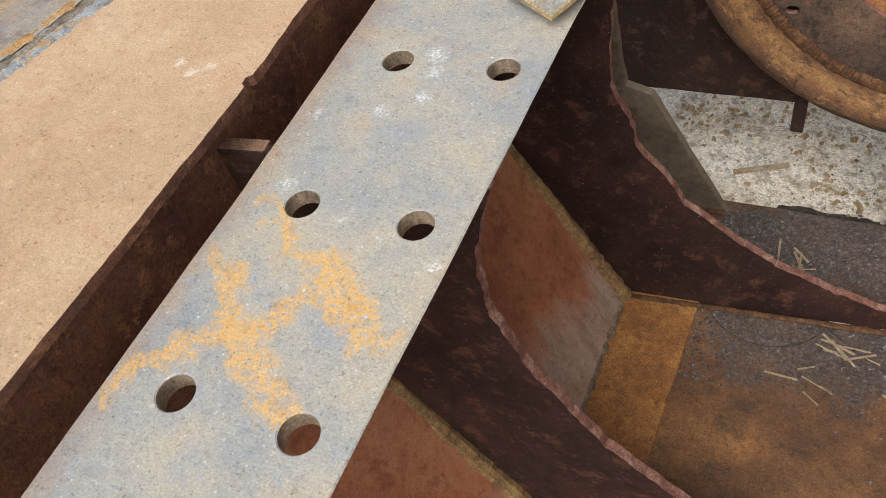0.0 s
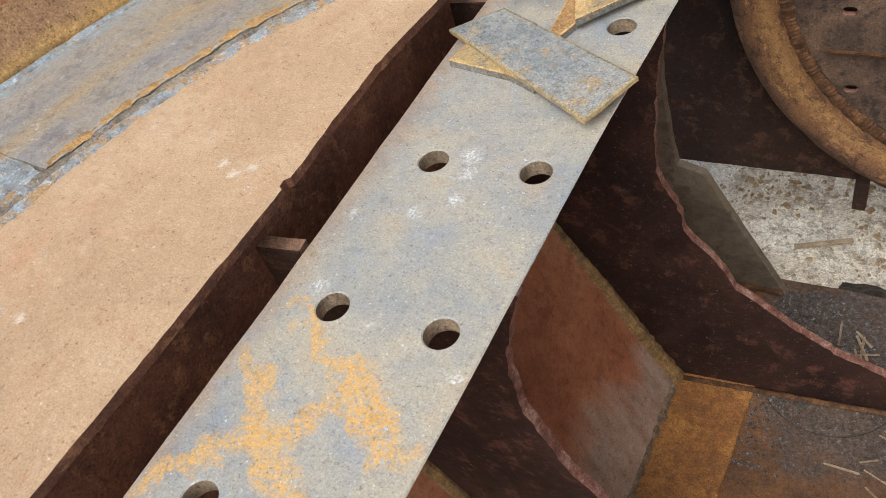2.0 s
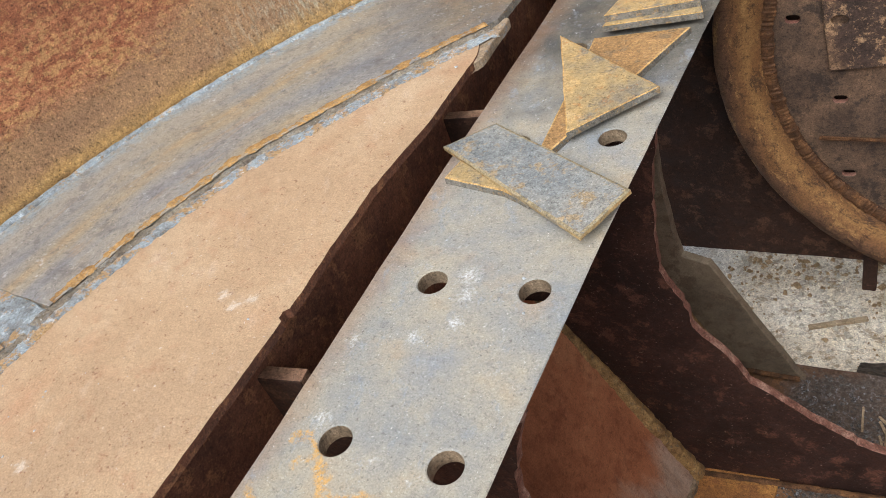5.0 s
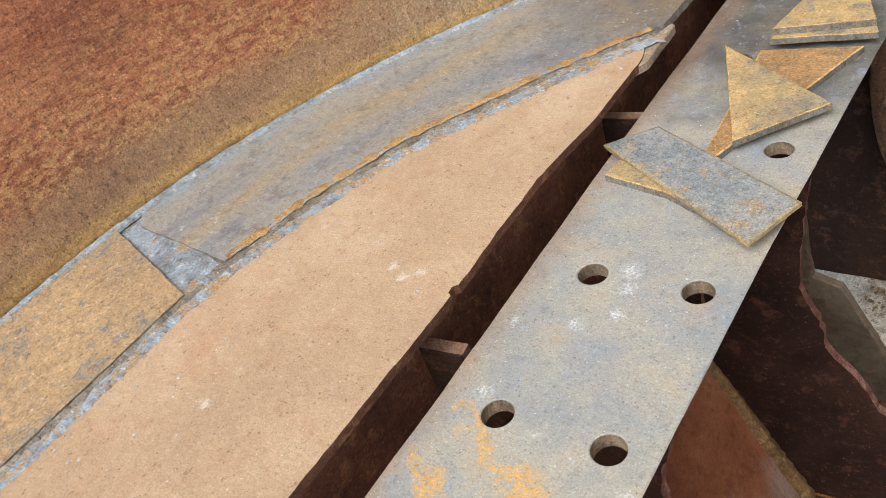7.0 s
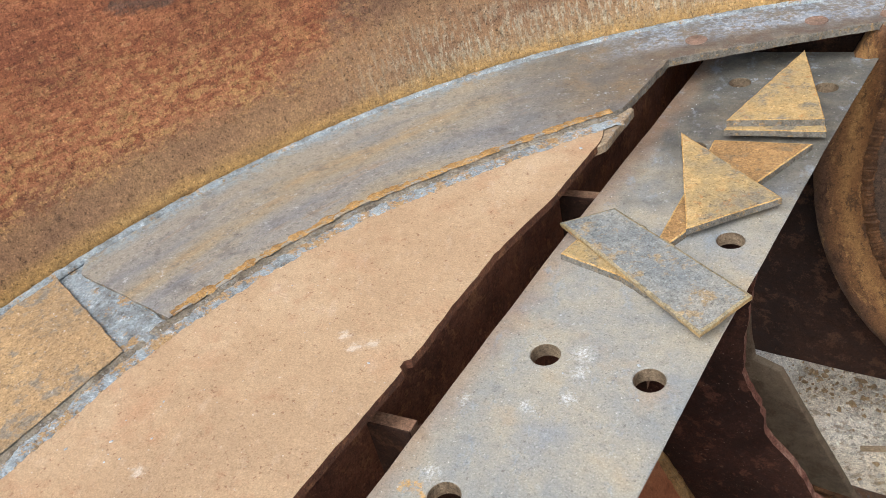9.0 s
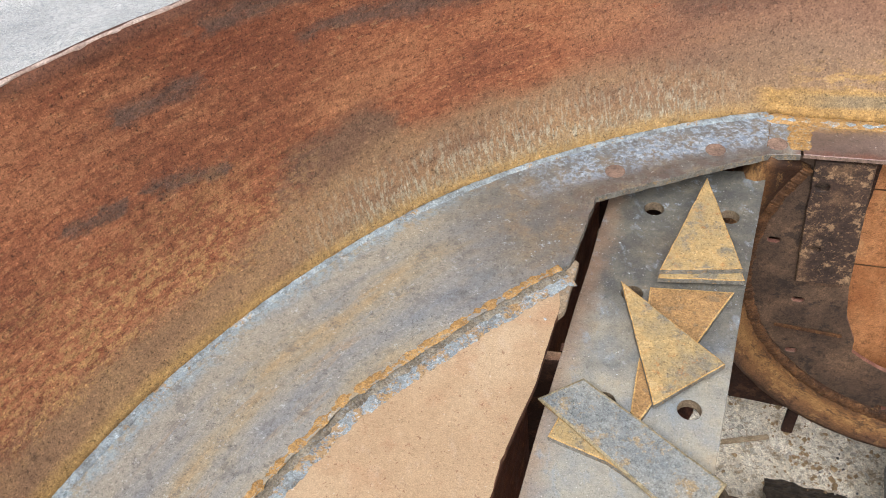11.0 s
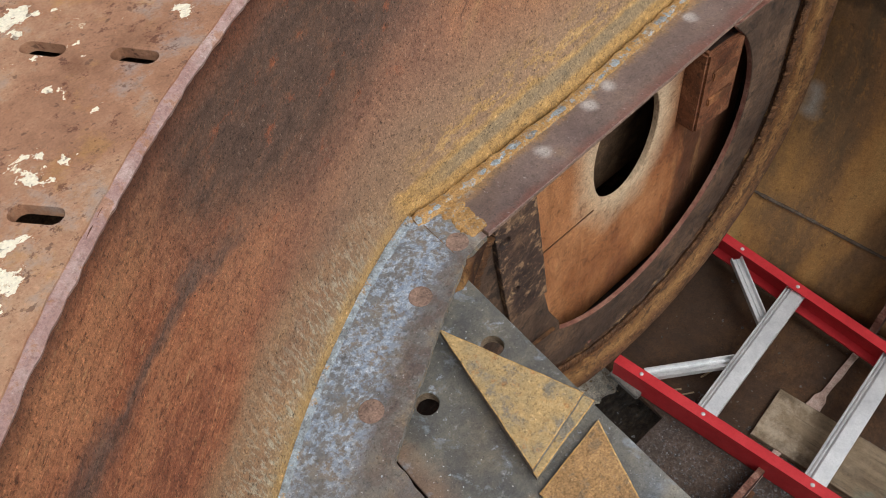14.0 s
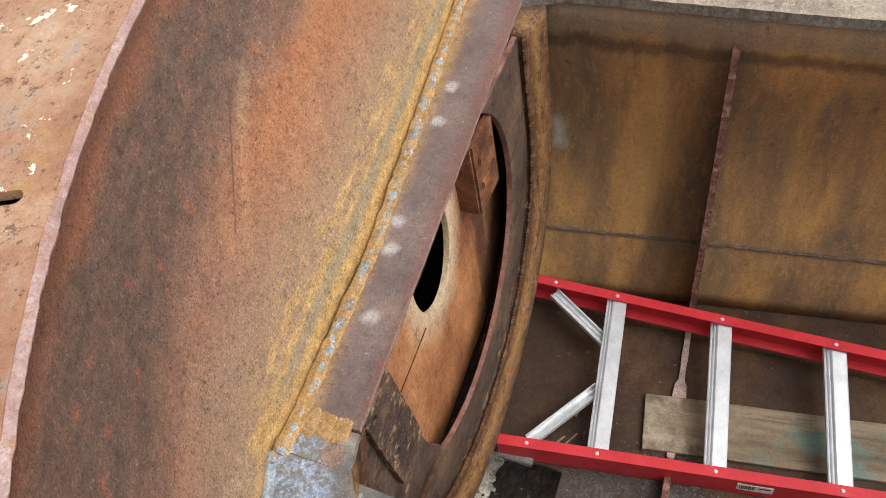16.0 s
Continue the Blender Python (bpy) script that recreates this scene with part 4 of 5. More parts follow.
part("ring_segment", plate(rough_line(out_n + [(0.258, 1.146)] + inner[:10][::-1], 0.012, 0.0025, 5), [], ZR - 0.015, ZR), RING, ring, extra=(CUTGREY,))
south = [p for p in arc if p[1] < 0.0]
part("ring_segment", plate(rough_line(south + [(-0.748, 0.035), (-0.486, -0.035), (-0.486, -0.95)], 0.012, 0.002, 6), [], ZR - 0.022, ZR + 0.001), RINGSOUTH, ring, "tan-ochre ring plate beyond a weld splice", extra=(CUTGREY,))
part("ring_segment", plate(rough_line([(1.36, 1.25), (1.40, 1.16), (1.427, 0.538), (1.455, 0.30), (1.47, -1.6), (1.9, -1.6), (1.9, 1.25)], 0.012, 0.003, 7), [], ZR - 0.025, ZR + 0.002), LEDGE, ring, "pale tan-grey ledge along the side wall", extra=(CUTGREY,))
tan = stand("tan_plate", (-0.3, 0.1, ZT - 0.02), "tan flash-rusted flat steel deck plate", "steel plate")
part("deck", plate(rough_line([(-0.110, -1.3), (-0.106, 0.075), (-0.107, 0.092), (-0.113, 0.096), (-0.114, 0.106), (-0.108, 0.112), (-0.118, 0.326), (-0.104, 0.478), (-0.107, 0.645), (-0.122, 0.690), (-0.152, 0.674), (-0.236, 0.563), (-0.313, 0.445), (-0.377, 0.344), (-0.435, 0.188), (-0.470, 0.032), (-0.480, -0.03), (-0.480, -1.3)], 0.012, 0.0018, 8), [], ZT - 0.014, ZT), TAN, tan, extra=(GAPWEB,))

seam = [(-0.483, -1.1), (-0.484, -0.05), (-0.474, 0.040), (-0.440, 0.192), (-0.382, 0.350), (-0.318, 0.452), (-0.240, 0.570), (-0.157, 0.680), (-0.118, 0.722)]
off = lambda pts, dx, dy, z: [(x + dx, y + dy, z) for x, y in pts]
part("weld_bead", bead(off(seam, 0.016, -0.013, ZT + 0.0003), 0.014, 51, 0.14, 0.004, 0.35), WELDMIX, ring, "flat blue-grey weld bead along the deck plate")
part("weld_bead", bead(off(seam, 0.002, -0.001, ZT - 0.001), 0.012, 57, 0.35, 0.003, 0.5), WELDTAN, ring, "crusty tan weld metal between the plates")
part("weld_bead", bead(off(seam[2:], -0.010, 0.008, ZR - 0.0008), 0.009, 52, 0.12, 0.004, 0.5), WELD, ring, "ochre weld bead along the deck plate")
part("weld_patch", plate(rough_line([(-0.765, 0.040), (-0.755, 0.075), (-0.70, 0.075), (-0.462, 0.034), (-0.448, -0.012), (-0.474, -0.045), (-0.50, -0.038)], 0.008, 0.003, 53), [], ZR - 0.02, ZR - 0.005), WELDBLUE, ring, "blue-grey weld-filled splice gap")
part("weld_patch", plate(rough_line([(-0.56, 0.06), (-0.462, 0.05), (-0.455, -0.03), (-0.49, -0.06), (-0.56, -0.04)], 0.008, 0.002, 55), [], ZR - 0.022, ZR - 0.009), WELDMIX, ring, "ochre and grey weld crust at the splice")
part("weld_bead", bead([(-0.500, -0.050, ZT - 0.006), (-0.480, 0.0, ZT - 0.005), (-0.462, 0.060, ZT - 0.006)], 0.020, 58, 0.4, 0.004, 0.4), WELDMIX, ring, "ochre and grey weld metal filling the corner")
part("run_off_bar", plate(rough_line([(-0.132, 0.684), (-0.108, 0.762), (-0.100, 0.757), (-0.098, 0.640), (-0.112, 0.615), (-0.128, 0.640)], 0.008, 0.002, 54), [], ZT - 0.018, ZT - 0.003), RUNOFF, ring, "grey weld run-off bar")
part("weld_bead", bead([(0.246, 1.262, ZR + 0.001), (0.258, 1.160, ZR + 0.001)], 0.022, 59, 0.16, 0.004, 0.4), WELD, ring, "flat ochre weld across the joint")
for px, py in ((-0.086, 1.014), (0.096, 1.125), (0.212, 1.170)):
    part("plug_weld", plate(circle(px, py, 0.020, 24), [], ZR - 0.004, ZR + 0.0012), RINGPLUG, ring, "round brown plug weld")

shell = stand("curved_shell", (-0.3, 1.0, ZR), "tall curved orange-brown rusted steel shell wall", "steel shell")


def shell_face(off):
    def f(u, v):
        a, b = foot(u), rim(u)
        p = a.lerp(b, v)
        o = Vector((p.x - 0.75, p.y - 0.0, 0)).normalized()
        p += o * (off + 0.006 * noise.noise(p * 4) + 0.02 * math.sin(math.pi * v))
        if v > 0.85:
            p.z += 0.012 * noise.noise(Vector((u * 25, 3, 0))) * (v - 0.85) / 0.15
        return p
    return f


def closed_shell():
    nu, nv = 150, 24
    bm = bmesh.new()
    fi, fo = shell_face(0.0), shell_face(0.016)
    a = [[bm.verts.new(fi(i / nu, j / nv)) for j in range(nv + 1)] for i in range(nu + 1)]
    b = [[bm.verts.new(fo(i / nu, j / nv)) for j in range(nv + 1)] for i in range(nu + 1)]
    for i in range(nu):
        for j in range(nv):
            bm.faces.new((a[i][j], a[i + 1][j], a[i + 1][j + 1], a[i][j + 1]))
            bm.faces.new((b[i][j], b[i][j + 1], b[i + 1][j + 1], b[i + 1][j]))
        for j in (0, nv):
            bm.faces.new((a[i][j], a[i + 1][j], b[i + 1][j], b[i][j]))
    for i in (0, nu):
        for j in range(nv):
            bm.faces.new((a[i][j], a[i][j + 1], b[i][j + 1], b[i][j]))
    place = {w: (i / nu, j / nv) for side in (a, b) for i, row in enumerate(side) for j, w in enumerate(row)}
    chart = bm.loops.layers.uv.new("run")
    for f in bm.faces:
        for lp in f.loops:
            lp[chart].uv = place[lp.vert]
    return bm


part("shell_wall", closed_shell(), SHELL, shell, smooth=True)

# slotted flange along the rim
fl = [rim(0.436 + 0.522 * k / 40, 0.003) for k in range(41)]
fl_out = [(1.2, 2.6), (-0.52, 2.2), (-0.476, 1.17), (-0.473, 0.94)]
SLOTS = ((-0.294, 1.103), (-0.357, 1.193), (-0.122, 1.246), (-0.193, 1.335), (0.060, 1.374), (0.007, 1.470), (0.195, 1.432), (0.148, 1.532))
holes = [slot(x, y, 0.058, 0.021, math.atan2(y + 0.573, x - 1.137)) for x, y in SLOTS]
flange = plate(rough_line([(p.x, p.y) for p in fl] + fl_out, 0.015, 0.003, 11), holes, ZRIM - 0.006, ZRIM + 0.008)
# added dark plate: stands in for the shaded hollow below the slots
part("slot_shade_plate", plate([(p.x - 0.0, p.y + 0.03) for p in fl] + [(1.2, 2.6), (-0.45, 2.2), (-0.44, 1.05)], [], ZRIM - 0.075, ZRIM - 0.06), OCHREDARK, shell, "added dark plate under the flange that stands in for shade")
part("slotted_flange", flange, FLANGE, shell, "rusted flange with slots and peeling cream paint")
part("cut_edge", bead([rim(0.05 + 0.387 * k / 40) + Vector((-0.004, 0.002, 0.001)) for k in range(41)], 0.0035, 15, 0.9, 0.01, 0.5), PALECUT, shell, "pale torch-cut rim edge")
part("rolled_edge", bead([p + Vector((0, 0, -0.002)) for p in fl], 0.0095, 14, 0.8, 0.008, 0.2), RIMEDGE, shell, "rounded pink-brown rim edge")
part("weld_bead", bead([foot(0.14 + 0.46 * k / 60) + Vector((0, 0, 0.008)) for k in range(61)], 0.011, 2), WELDBLUE, shell, "blue-grey weld bead")
part("weld_bead", bead([foot(0.60 + 0.39 * k / 40) + Vector((0, -0.012, 0.008)) for k in range(41)], 0.016, 3, 0.5), WELD, shell, "ochre weld bead")
part("weld_bead", bead([foot(0.60 + 0.39 * k / 40) + Vector((0, -0.014, 0.0135)) for k in range(41)], 0.0065, 4, 0.35, 0.006, 0.8), WELDMIX, shell, "blue-grey weld bead")

# ---- splice plate ----
HOLES = []
LEFT_Y = (-0.475, -0.237, 0.0, 0.237, 0.515, 0.762, 1.0)
RIGHT_Y = (-0.472, -0.234, 0.005, 0.246, 0.537, 0.775, 1.010)
for yl, yr in zip(LEFT_Y, RIGHT_Y):
    HOLES += [circle(0.0, yl, 0.0195), circle(0.135 + (0.011 if yr > 1 else 0), yr, 0.0195)]
BOLT_AXES = [(0.0, y) for y in LEFT_Y] + [(0.14, y) for y in RIGHT_Y]
strip = stand("splice_plate", (0.05, 0.3, -0.022), "blue-grey steel plate with paired bolt holes and ochre smears", "steel plate")
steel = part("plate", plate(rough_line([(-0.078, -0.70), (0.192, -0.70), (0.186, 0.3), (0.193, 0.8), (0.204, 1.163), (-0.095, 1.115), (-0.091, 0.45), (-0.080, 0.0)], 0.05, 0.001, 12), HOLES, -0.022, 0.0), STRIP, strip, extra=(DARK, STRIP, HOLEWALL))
for v in steel.data.vertices:
    p = v.co + strip.location
    if p.z < -0.02 and p.x > 0.18:
        v.co.x -= 0.026
for f in steel.data.polygons:
    p = f.center + strip.location
    if f.material_index == 1 and -0.06 < p.x < 0.17 and -0.6 < p.y < 1.06:
        f.material_index = 3

# ---- under the splice plate ----
solo("gap_web", thick(sheet(lambda u, v: Vector((-0.165, -1.4 + 2.65 * u, -0.42 + 0.463 * v)), 20, 6), 0.014), GAPWEB, (-0.165, 0, -0.42), "dark brown upright web plate under the deck", "steel plate")


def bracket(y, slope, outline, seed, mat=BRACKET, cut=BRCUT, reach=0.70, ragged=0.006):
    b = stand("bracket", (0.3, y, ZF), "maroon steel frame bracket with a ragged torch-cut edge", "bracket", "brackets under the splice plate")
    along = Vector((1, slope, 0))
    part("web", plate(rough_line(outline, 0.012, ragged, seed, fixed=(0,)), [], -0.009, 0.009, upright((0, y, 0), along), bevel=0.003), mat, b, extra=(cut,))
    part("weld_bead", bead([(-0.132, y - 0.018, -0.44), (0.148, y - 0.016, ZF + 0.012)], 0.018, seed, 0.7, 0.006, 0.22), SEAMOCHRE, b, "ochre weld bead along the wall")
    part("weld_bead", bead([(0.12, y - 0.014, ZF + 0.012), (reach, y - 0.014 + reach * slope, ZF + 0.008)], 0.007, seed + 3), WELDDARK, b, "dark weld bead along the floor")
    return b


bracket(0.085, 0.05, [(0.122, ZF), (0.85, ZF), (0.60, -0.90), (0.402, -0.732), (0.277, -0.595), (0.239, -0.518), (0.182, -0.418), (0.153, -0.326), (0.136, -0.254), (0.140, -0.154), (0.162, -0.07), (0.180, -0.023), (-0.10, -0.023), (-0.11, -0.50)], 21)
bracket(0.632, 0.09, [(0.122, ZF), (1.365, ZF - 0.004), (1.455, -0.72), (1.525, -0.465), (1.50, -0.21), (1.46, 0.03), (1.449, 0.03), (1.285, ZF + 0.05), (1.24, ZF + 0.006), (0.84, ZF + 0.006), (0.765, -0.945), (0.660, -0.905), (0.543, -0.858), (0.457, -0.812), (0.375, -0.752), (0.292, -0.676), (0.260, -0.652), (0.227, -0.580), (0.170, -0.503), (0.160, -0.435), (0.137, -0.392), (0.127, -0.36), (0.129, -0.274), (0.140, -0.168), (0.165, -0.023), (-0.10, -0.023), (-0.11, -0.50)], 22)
bracket(0.930, 0.0, [(0.122, ZF), (0.310, ZF), (0.300, -0.968), (0.208, -0.795), (0.124, -0.632), (0.066, -0.615), (0.058, -0.57), (0.045, -0.40), (0.05, -0.023), (-0.10, -0.023), (-0.11, -0.50)], 23, GREYWEB, GREYWEB, 0.30, 0.0015)


def gusset(y, x1, label):
    bm = plate(rough_line([(-0.164, -0.42), (x1, -0.42), (x1, -0.024), (-0.092, -0.024), (-0.092, -0.002), (-0.164, -0.002)], 0.02, 0.0015, 33), [], -0.010, 0.010, upright((0, y, 0), (1, 0.15, 0)))
    return solo("gusset", bm, DARK, (-0.1, y, -0.45), label, "gusset", "gussets in the gap", extra=(GUSTOP,))


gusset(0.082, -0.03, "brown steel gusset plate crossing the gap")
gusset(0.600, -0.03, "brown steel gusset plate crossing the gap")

# ---- drum ----
drum = stand("drum_end", (0.77, 1.17, -0.9), "round rusted bulkhead end with a thick welded rim", "drum")
DC, DR, DS = (0.748, -0.25), 0.640, 0.05


def on_drum(r, a, depth=0.0):
    """A point of the round end; past its widest the side runs straight up to the flange."""
    b = min(a, 368)
    x = DC[0] + r * math.cos(radians(b))
    return Vector((x, 1.145 + DS * (x - 0.15) + depth, DC[1] + r * math.sin(radians(b)) + 0.6 * radians(a - b)))


def drum_frame(depth):
    return upright((0, 1.145 - DS * 0.15 + depth, 0), (1, DS, 0))


DRUM_HOLES = ((0.252, -0.205), (0.338, -0.390), (0.358, -0.580), (0.610, -0.757), (0.885, -0.760))
edge = [(0.405, 0.045), (0.420, -0.15), (0.437, -0.33), (0.455, -0.43), (0.49, -0.51)]
inner_arc = [(DC[0] + 0.395 * math.cos(radians(a)), DC[1] + 0.395 * math.sin(radians(a))) for a in range(230, 404, 6)] + [(1.01, 0.045)]
opening = edge + inner_arc
outer_arc = [(p.x, p.z) for p in (on_drum(DR - 0.06, a) for a in range(150, 390, 3))]
HOLES_D = [slot(x, z, 0.028, 0.018, 0.0) for x, z in DRUM_HOLES]
part("annulus", plate(outer_arc + opening[::-1], HOLES_D, -0.014, 0.0, drum_frame(0.030)), DRUM, drum, extra=(CUT,))


def rim_ring():
    prof = [(-0.062, 0.026), (-0.040, 0.008), (-0.010, -0.004), (0.022, -0.018), (0.040, -0.012), (0.046, 0.010), (0.046, 0.09), (-0.062, 0.09)]
    bm, rings = bmesh.new(), []
    for a in range(150, 390, 2):
        w = 0.002 * noise.noise(Vector((a * 0.2, 1, 0)))
        rings.append([bm.verts.new(on_drum(DR - 0.045 + r + w + 0.002 * noise.noise(Vector((a * 0.5, r * 60, 2))), a, d + 0.0015 * noise.noise(Vector((a * 0.35, r * 60, 7))))) for r, d in prof])
    n = len(prof)
    for p, q in zip(rings, rings[1:]):
        for k in range(n):
            bm.faces.new((p[k], p[(k + 1) % n], q[(k + 1) % n], q[k]))
    bm.faces.new(rings[0])
    bm.faces.new(rings[-1][::-1])
    return bm


part("rim", rim_ring(), RIMMAT, drum, "thick ochre and brown rim", smooth=True)


# added barrel that keeps pale ground from showing through the drum
def barrel():
    bm, rings = bmesh.new(), []
    for a in range(153, 389, 5):
        rings.append([bm.verts.new(on_drum(DR - 0.05, a, d)) for d in (0.06, 0.3, 0.6)] + [bm.verts.new(on_drum(0.01, a, 0.6))])
    for p, q in zip(rings, rings[1:]):
        for k in range(3):
            bm.faces.new((p[k], p[k + 1], q[k + 1], q[k]))
    return bm


part("barrel", thick(barrel(), 0.008), DARK, drum, "dark brown barrel added behind the rim as backing")
part("weld_bead", bead([on_drum(DR - 0.098, a, 0.016) for a in range(150, 389)], 0.015, 6, 0.5, 0.0024, 0.34, 10, up=(0, 1, 0), coin=0.005), WELDDARK, drum, "rippled dark weld bead")
part("lug_plate", plate(rough_line([(0.290, 0.042), (0.400, 0.042), (0.432, -0.305), (0.318, -0.312), (0.300, -0.10)], 0.02, 0.002, 37), [slot(0.316, -0.025, 0.030, 0.022, 0.0), slot(0.335, -0.205, 0.030, 0.022, 0.0)], -0.001, 0.012, drum_frame(0.027)), LUG, drum, "black scaled lug plate with bolt holes")
part("seam", box(0.30, 0.455, 0.0, 0.010, -0.482, -0.476, 0.002, Matrix.Translation((0, 1.168, 0))), WELDDARK, drum, "thin horizontal weld seam")
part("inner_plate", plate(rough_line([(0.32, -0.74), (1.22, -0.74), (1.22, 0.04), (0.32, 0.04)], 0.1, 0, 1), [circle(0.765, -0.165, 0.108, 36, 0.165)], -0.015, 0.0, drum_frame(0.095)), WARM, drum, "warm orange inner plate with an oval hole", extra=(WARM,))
part("seam", plate([(0.40, -0.305 - 0.006), (0.665, -0.305), (0.665, -0.305 + 0.0022), (0.40, -0.305 - 0.0038)], [], -0.002, 0.0025, drum_frame(0.095), bevel=0), WELDDARK, drum, "thin horizontal weld seam")
part("seam", plate([(0.40, -0.075 - 0.006), (0.655, -0.075), (0.655, -0.075 + 0.0022), (0.40, -0.075 - 0.0038)], [], -0.002, 0.0025, drum_frame(0.095), bevel=0), WELDDARK, drum, "thin horizontal weld seam")
part("back_plate", plate([(0.5, -0.45), (1.1, -0.45), (1.1, 0.04), (0.5, 0.04)], [], -0.01, 0.0, drum_frame(0.21)), OCHREDARK, drum, "dim brown plate seen through the hole")
block = part("slotted_block", box(0.945, 1.07, 1.225, 1.300, -0.23, 0.00, 0.006), POCKET, drum, "rusty slotted block")
# the mouth is a dark slab on the block, shade given as colour
part("pocket_mouth_shade", box(0.960, 1.055, 1.236, 1.290, -0.004, 0.0015, 0.001), DARK, block, "dark slab standing in for shade in the pocket mouth")
for hz in (-0.07, -0.145):
    part("slot_bar", box(0.968, 1.05, 1.219, 1.2255, hz - 0.013, hz + 0.013, 0.003), WARM, block, "raised ochre bar")
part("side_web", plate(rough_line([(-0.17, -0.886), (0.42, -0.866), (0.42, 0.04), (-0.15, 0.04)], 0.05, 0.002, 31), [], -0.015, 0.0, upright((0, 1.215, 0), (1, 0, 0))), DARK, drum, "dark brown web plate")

# ---- loose offcuts on the splice plate ----


def offcut(name, outline, z, t, mat, label, seed, tilt=(0, 0, 0)):
    cx = sum(p[0] for p in outline) / len(outline)
    cy = sum(p[1] for p in outline) / len(outline)
    bm = plate(rough_line(outline, 0.008, 0.001, seed), [], z, z + t, bevel=0.0045, lip=0.35)
    bm.transform(Matrix.Translation((cx, cy, z)) @ pose(0, 0, 0, *tilt) @ Matrix.Translation((-cx, -cy, -z)))
    return solo(name, bm, mat, (cx, cy, z), label, "steel offcut", "steel offcuts on the splice plate", extra=(OFFCUT if mat is OFFGREY else CUTGREY, GREYEDGE if mat is OFFGREY else OFFEDGE))


offcut("triangular_offcut", [(0.030, 0.775), (0.176, 0.800), (0.062, 0.482), (0.046, 0.500)], 0.0, 0.011, OFFORANGE, "orange-brown rusted triangular steel offcut under others", 41)
offcut("triangular_offcut", [(-0.023, 0.767), (0.178, 0.626), (0.080, 0.514)], 0.0115, 0.011, OFFCUT, "yellow-rusted triangular steel offcut on top", 42)
offcut("triangular_offcut", [(0.091, 1.074), (0.040, 0.790), (0.190, 0.822)], 0.0115, 0.011, OFFCUT, "yellow-rusted triangular steel offcut of a pair", 43)
offcut("triangular_offcut", [(0.090, 1.078), (0.041, 0.800), (0.183, 0.838)], 0.0228, 0.012, OFFCUT, "yellow-rusted triangular steel offcut of a pair", 44)
offcut("square_offcut", [(-0.070, 0.418), (-0.060, 0.470), (0.02, 0.49), (0.075, 0.380), (0.03, 0.400)], 0.0, 0.011, OFFCUT, "ochre steel offcut under a grey plate", 45)
offcut("rectangular_offcut", [(-0.103, 0.482), (-0.040, 0.540), (0.205, 0.405), (0.170, 0.317)], 0.0135, 0.007, OFFGREY, "thin blue-grey rectangular steel offcut", 46, (0, -2, 0))

# ---- ladder ----
ladder = stand("ladder", (0.95, 0.6, ZF), "red fibreglass ladder with silver aluminium rungs lying down", "ladder")
RIVETGREY = rusty("grey_shoe", "5f5c58", "77746e", "8a8780", 20)
RED = rusty("red_fibreglass", "b80616", "cc1020", "d8242e", 8, rough=(0.35, 0.5), bumps=((300, 0.1, 0.0005),), grain=((200, 0.3),), crisp=0.1)
ALU = rusty("aluminium", "c2c6c9", "d6d9db", "e4e6e8", 20, rough=(0.3, 0.45), bumps=((300, 0.1, 0.0005),), grain=((200, 0.3),), crisp=0.12)


ALU.node_tree.nodes["Principled BSDF"].inputs["Metallic"].default_value = 0.45


def rail_line(side, y):
    k = (1.19 - y)
    if side == "inner":
        return Vector((0.694 + 0.16 * k, y - 0.03, -0.89))
    return Vector((1.209 + 0.02 * k, y + 0.04, -0.84))


def rail(side):
    a, b = rail_line(side, 1.19), rail_line(side, -0.9)
    d = (b - a).normalized()
    n = Vector((d.y, -d.x, 0)).normalized() * (-1 if side == "inner" else 1)
    u = Vector((0, 0, 1))
    prof = [(0, 0), (0.030, 0), (0.030, -0.005), (0.006, -0.008), (0.006, -0.077), (0.030, -0.080), (0.030, -0.085), (0, -0.085)]
    bm = bmesh.new()
    r = [[bm.verts.new(p + n * (x - 0.015) + u * z) for x, z in prof] for p in (a, b)]
    for k in range(8):
        bm.faces.new((r[0][k], r[0][(k + 1) % 8], r[1][(k + 1) % 8], r[1][k]))
    bm.faces.new(r[0])
    bm.faces.new(r[1][::-1])
    return bm


for s in ("inner", "outer"):
    part("rail", rail(s), RED, ladder, "red fibreglass side rail")
for k in range(6):
    y = 0.92 - 0.303 * k
    a, b = rail_line("inner", y), rail_line("outer", y)
    d = (b - a)
    m = Matrix.Translation(a.lerp(b, 0.5) + Vector((0, 0, -0.022))) @ d.to_track_quat("X", "Z").to_matrix().to_4x4()
    prof = [(-0.034, -0.012), (0.034, -0.012), (0.034, 0.002), (0.031, 0.003), (0.029, 0.001), (0.026, 0.001), (0.024, 0.006), (0.021, 0.007), (0.019, 0.004), (0.016, 0.004), (0.014, 0.010), (0.010, 0.012), (-0.030, 0.012), (-0.034, 0.009)]
    rung = bmesh.new()
    ends = [[rung.verts.new(m @ Vector((e * d.length / 2, py * 0.85, pz))) for py, pz in prof] for e in (-1, 1)]
    for q in range(len(prof)):
        r = (q + 1) % len(prof)
        rung.faces.new((ends[0][q], ends[0][r], ends[1][r], ends[1][q]))
    rung.faces.new(ends[0])
    rung.faces.new(ends[1][::-1])
    part("rung", rung, ALU, ladder, "ribbed aluminium rung")


def strut(a, b, w, t):
    a, b = Vector(a), Vector(b)
    d = b - a
    m = Matrix.Translation(a.lerp(b, 0.5)) @ d.to_track_quat("X", "Z").to_matrix().to_4x4()
    return box(-d.length / 2, d.length / 2, -w / 2, w / 2, -t / 2, t / 2, 0.002, m)


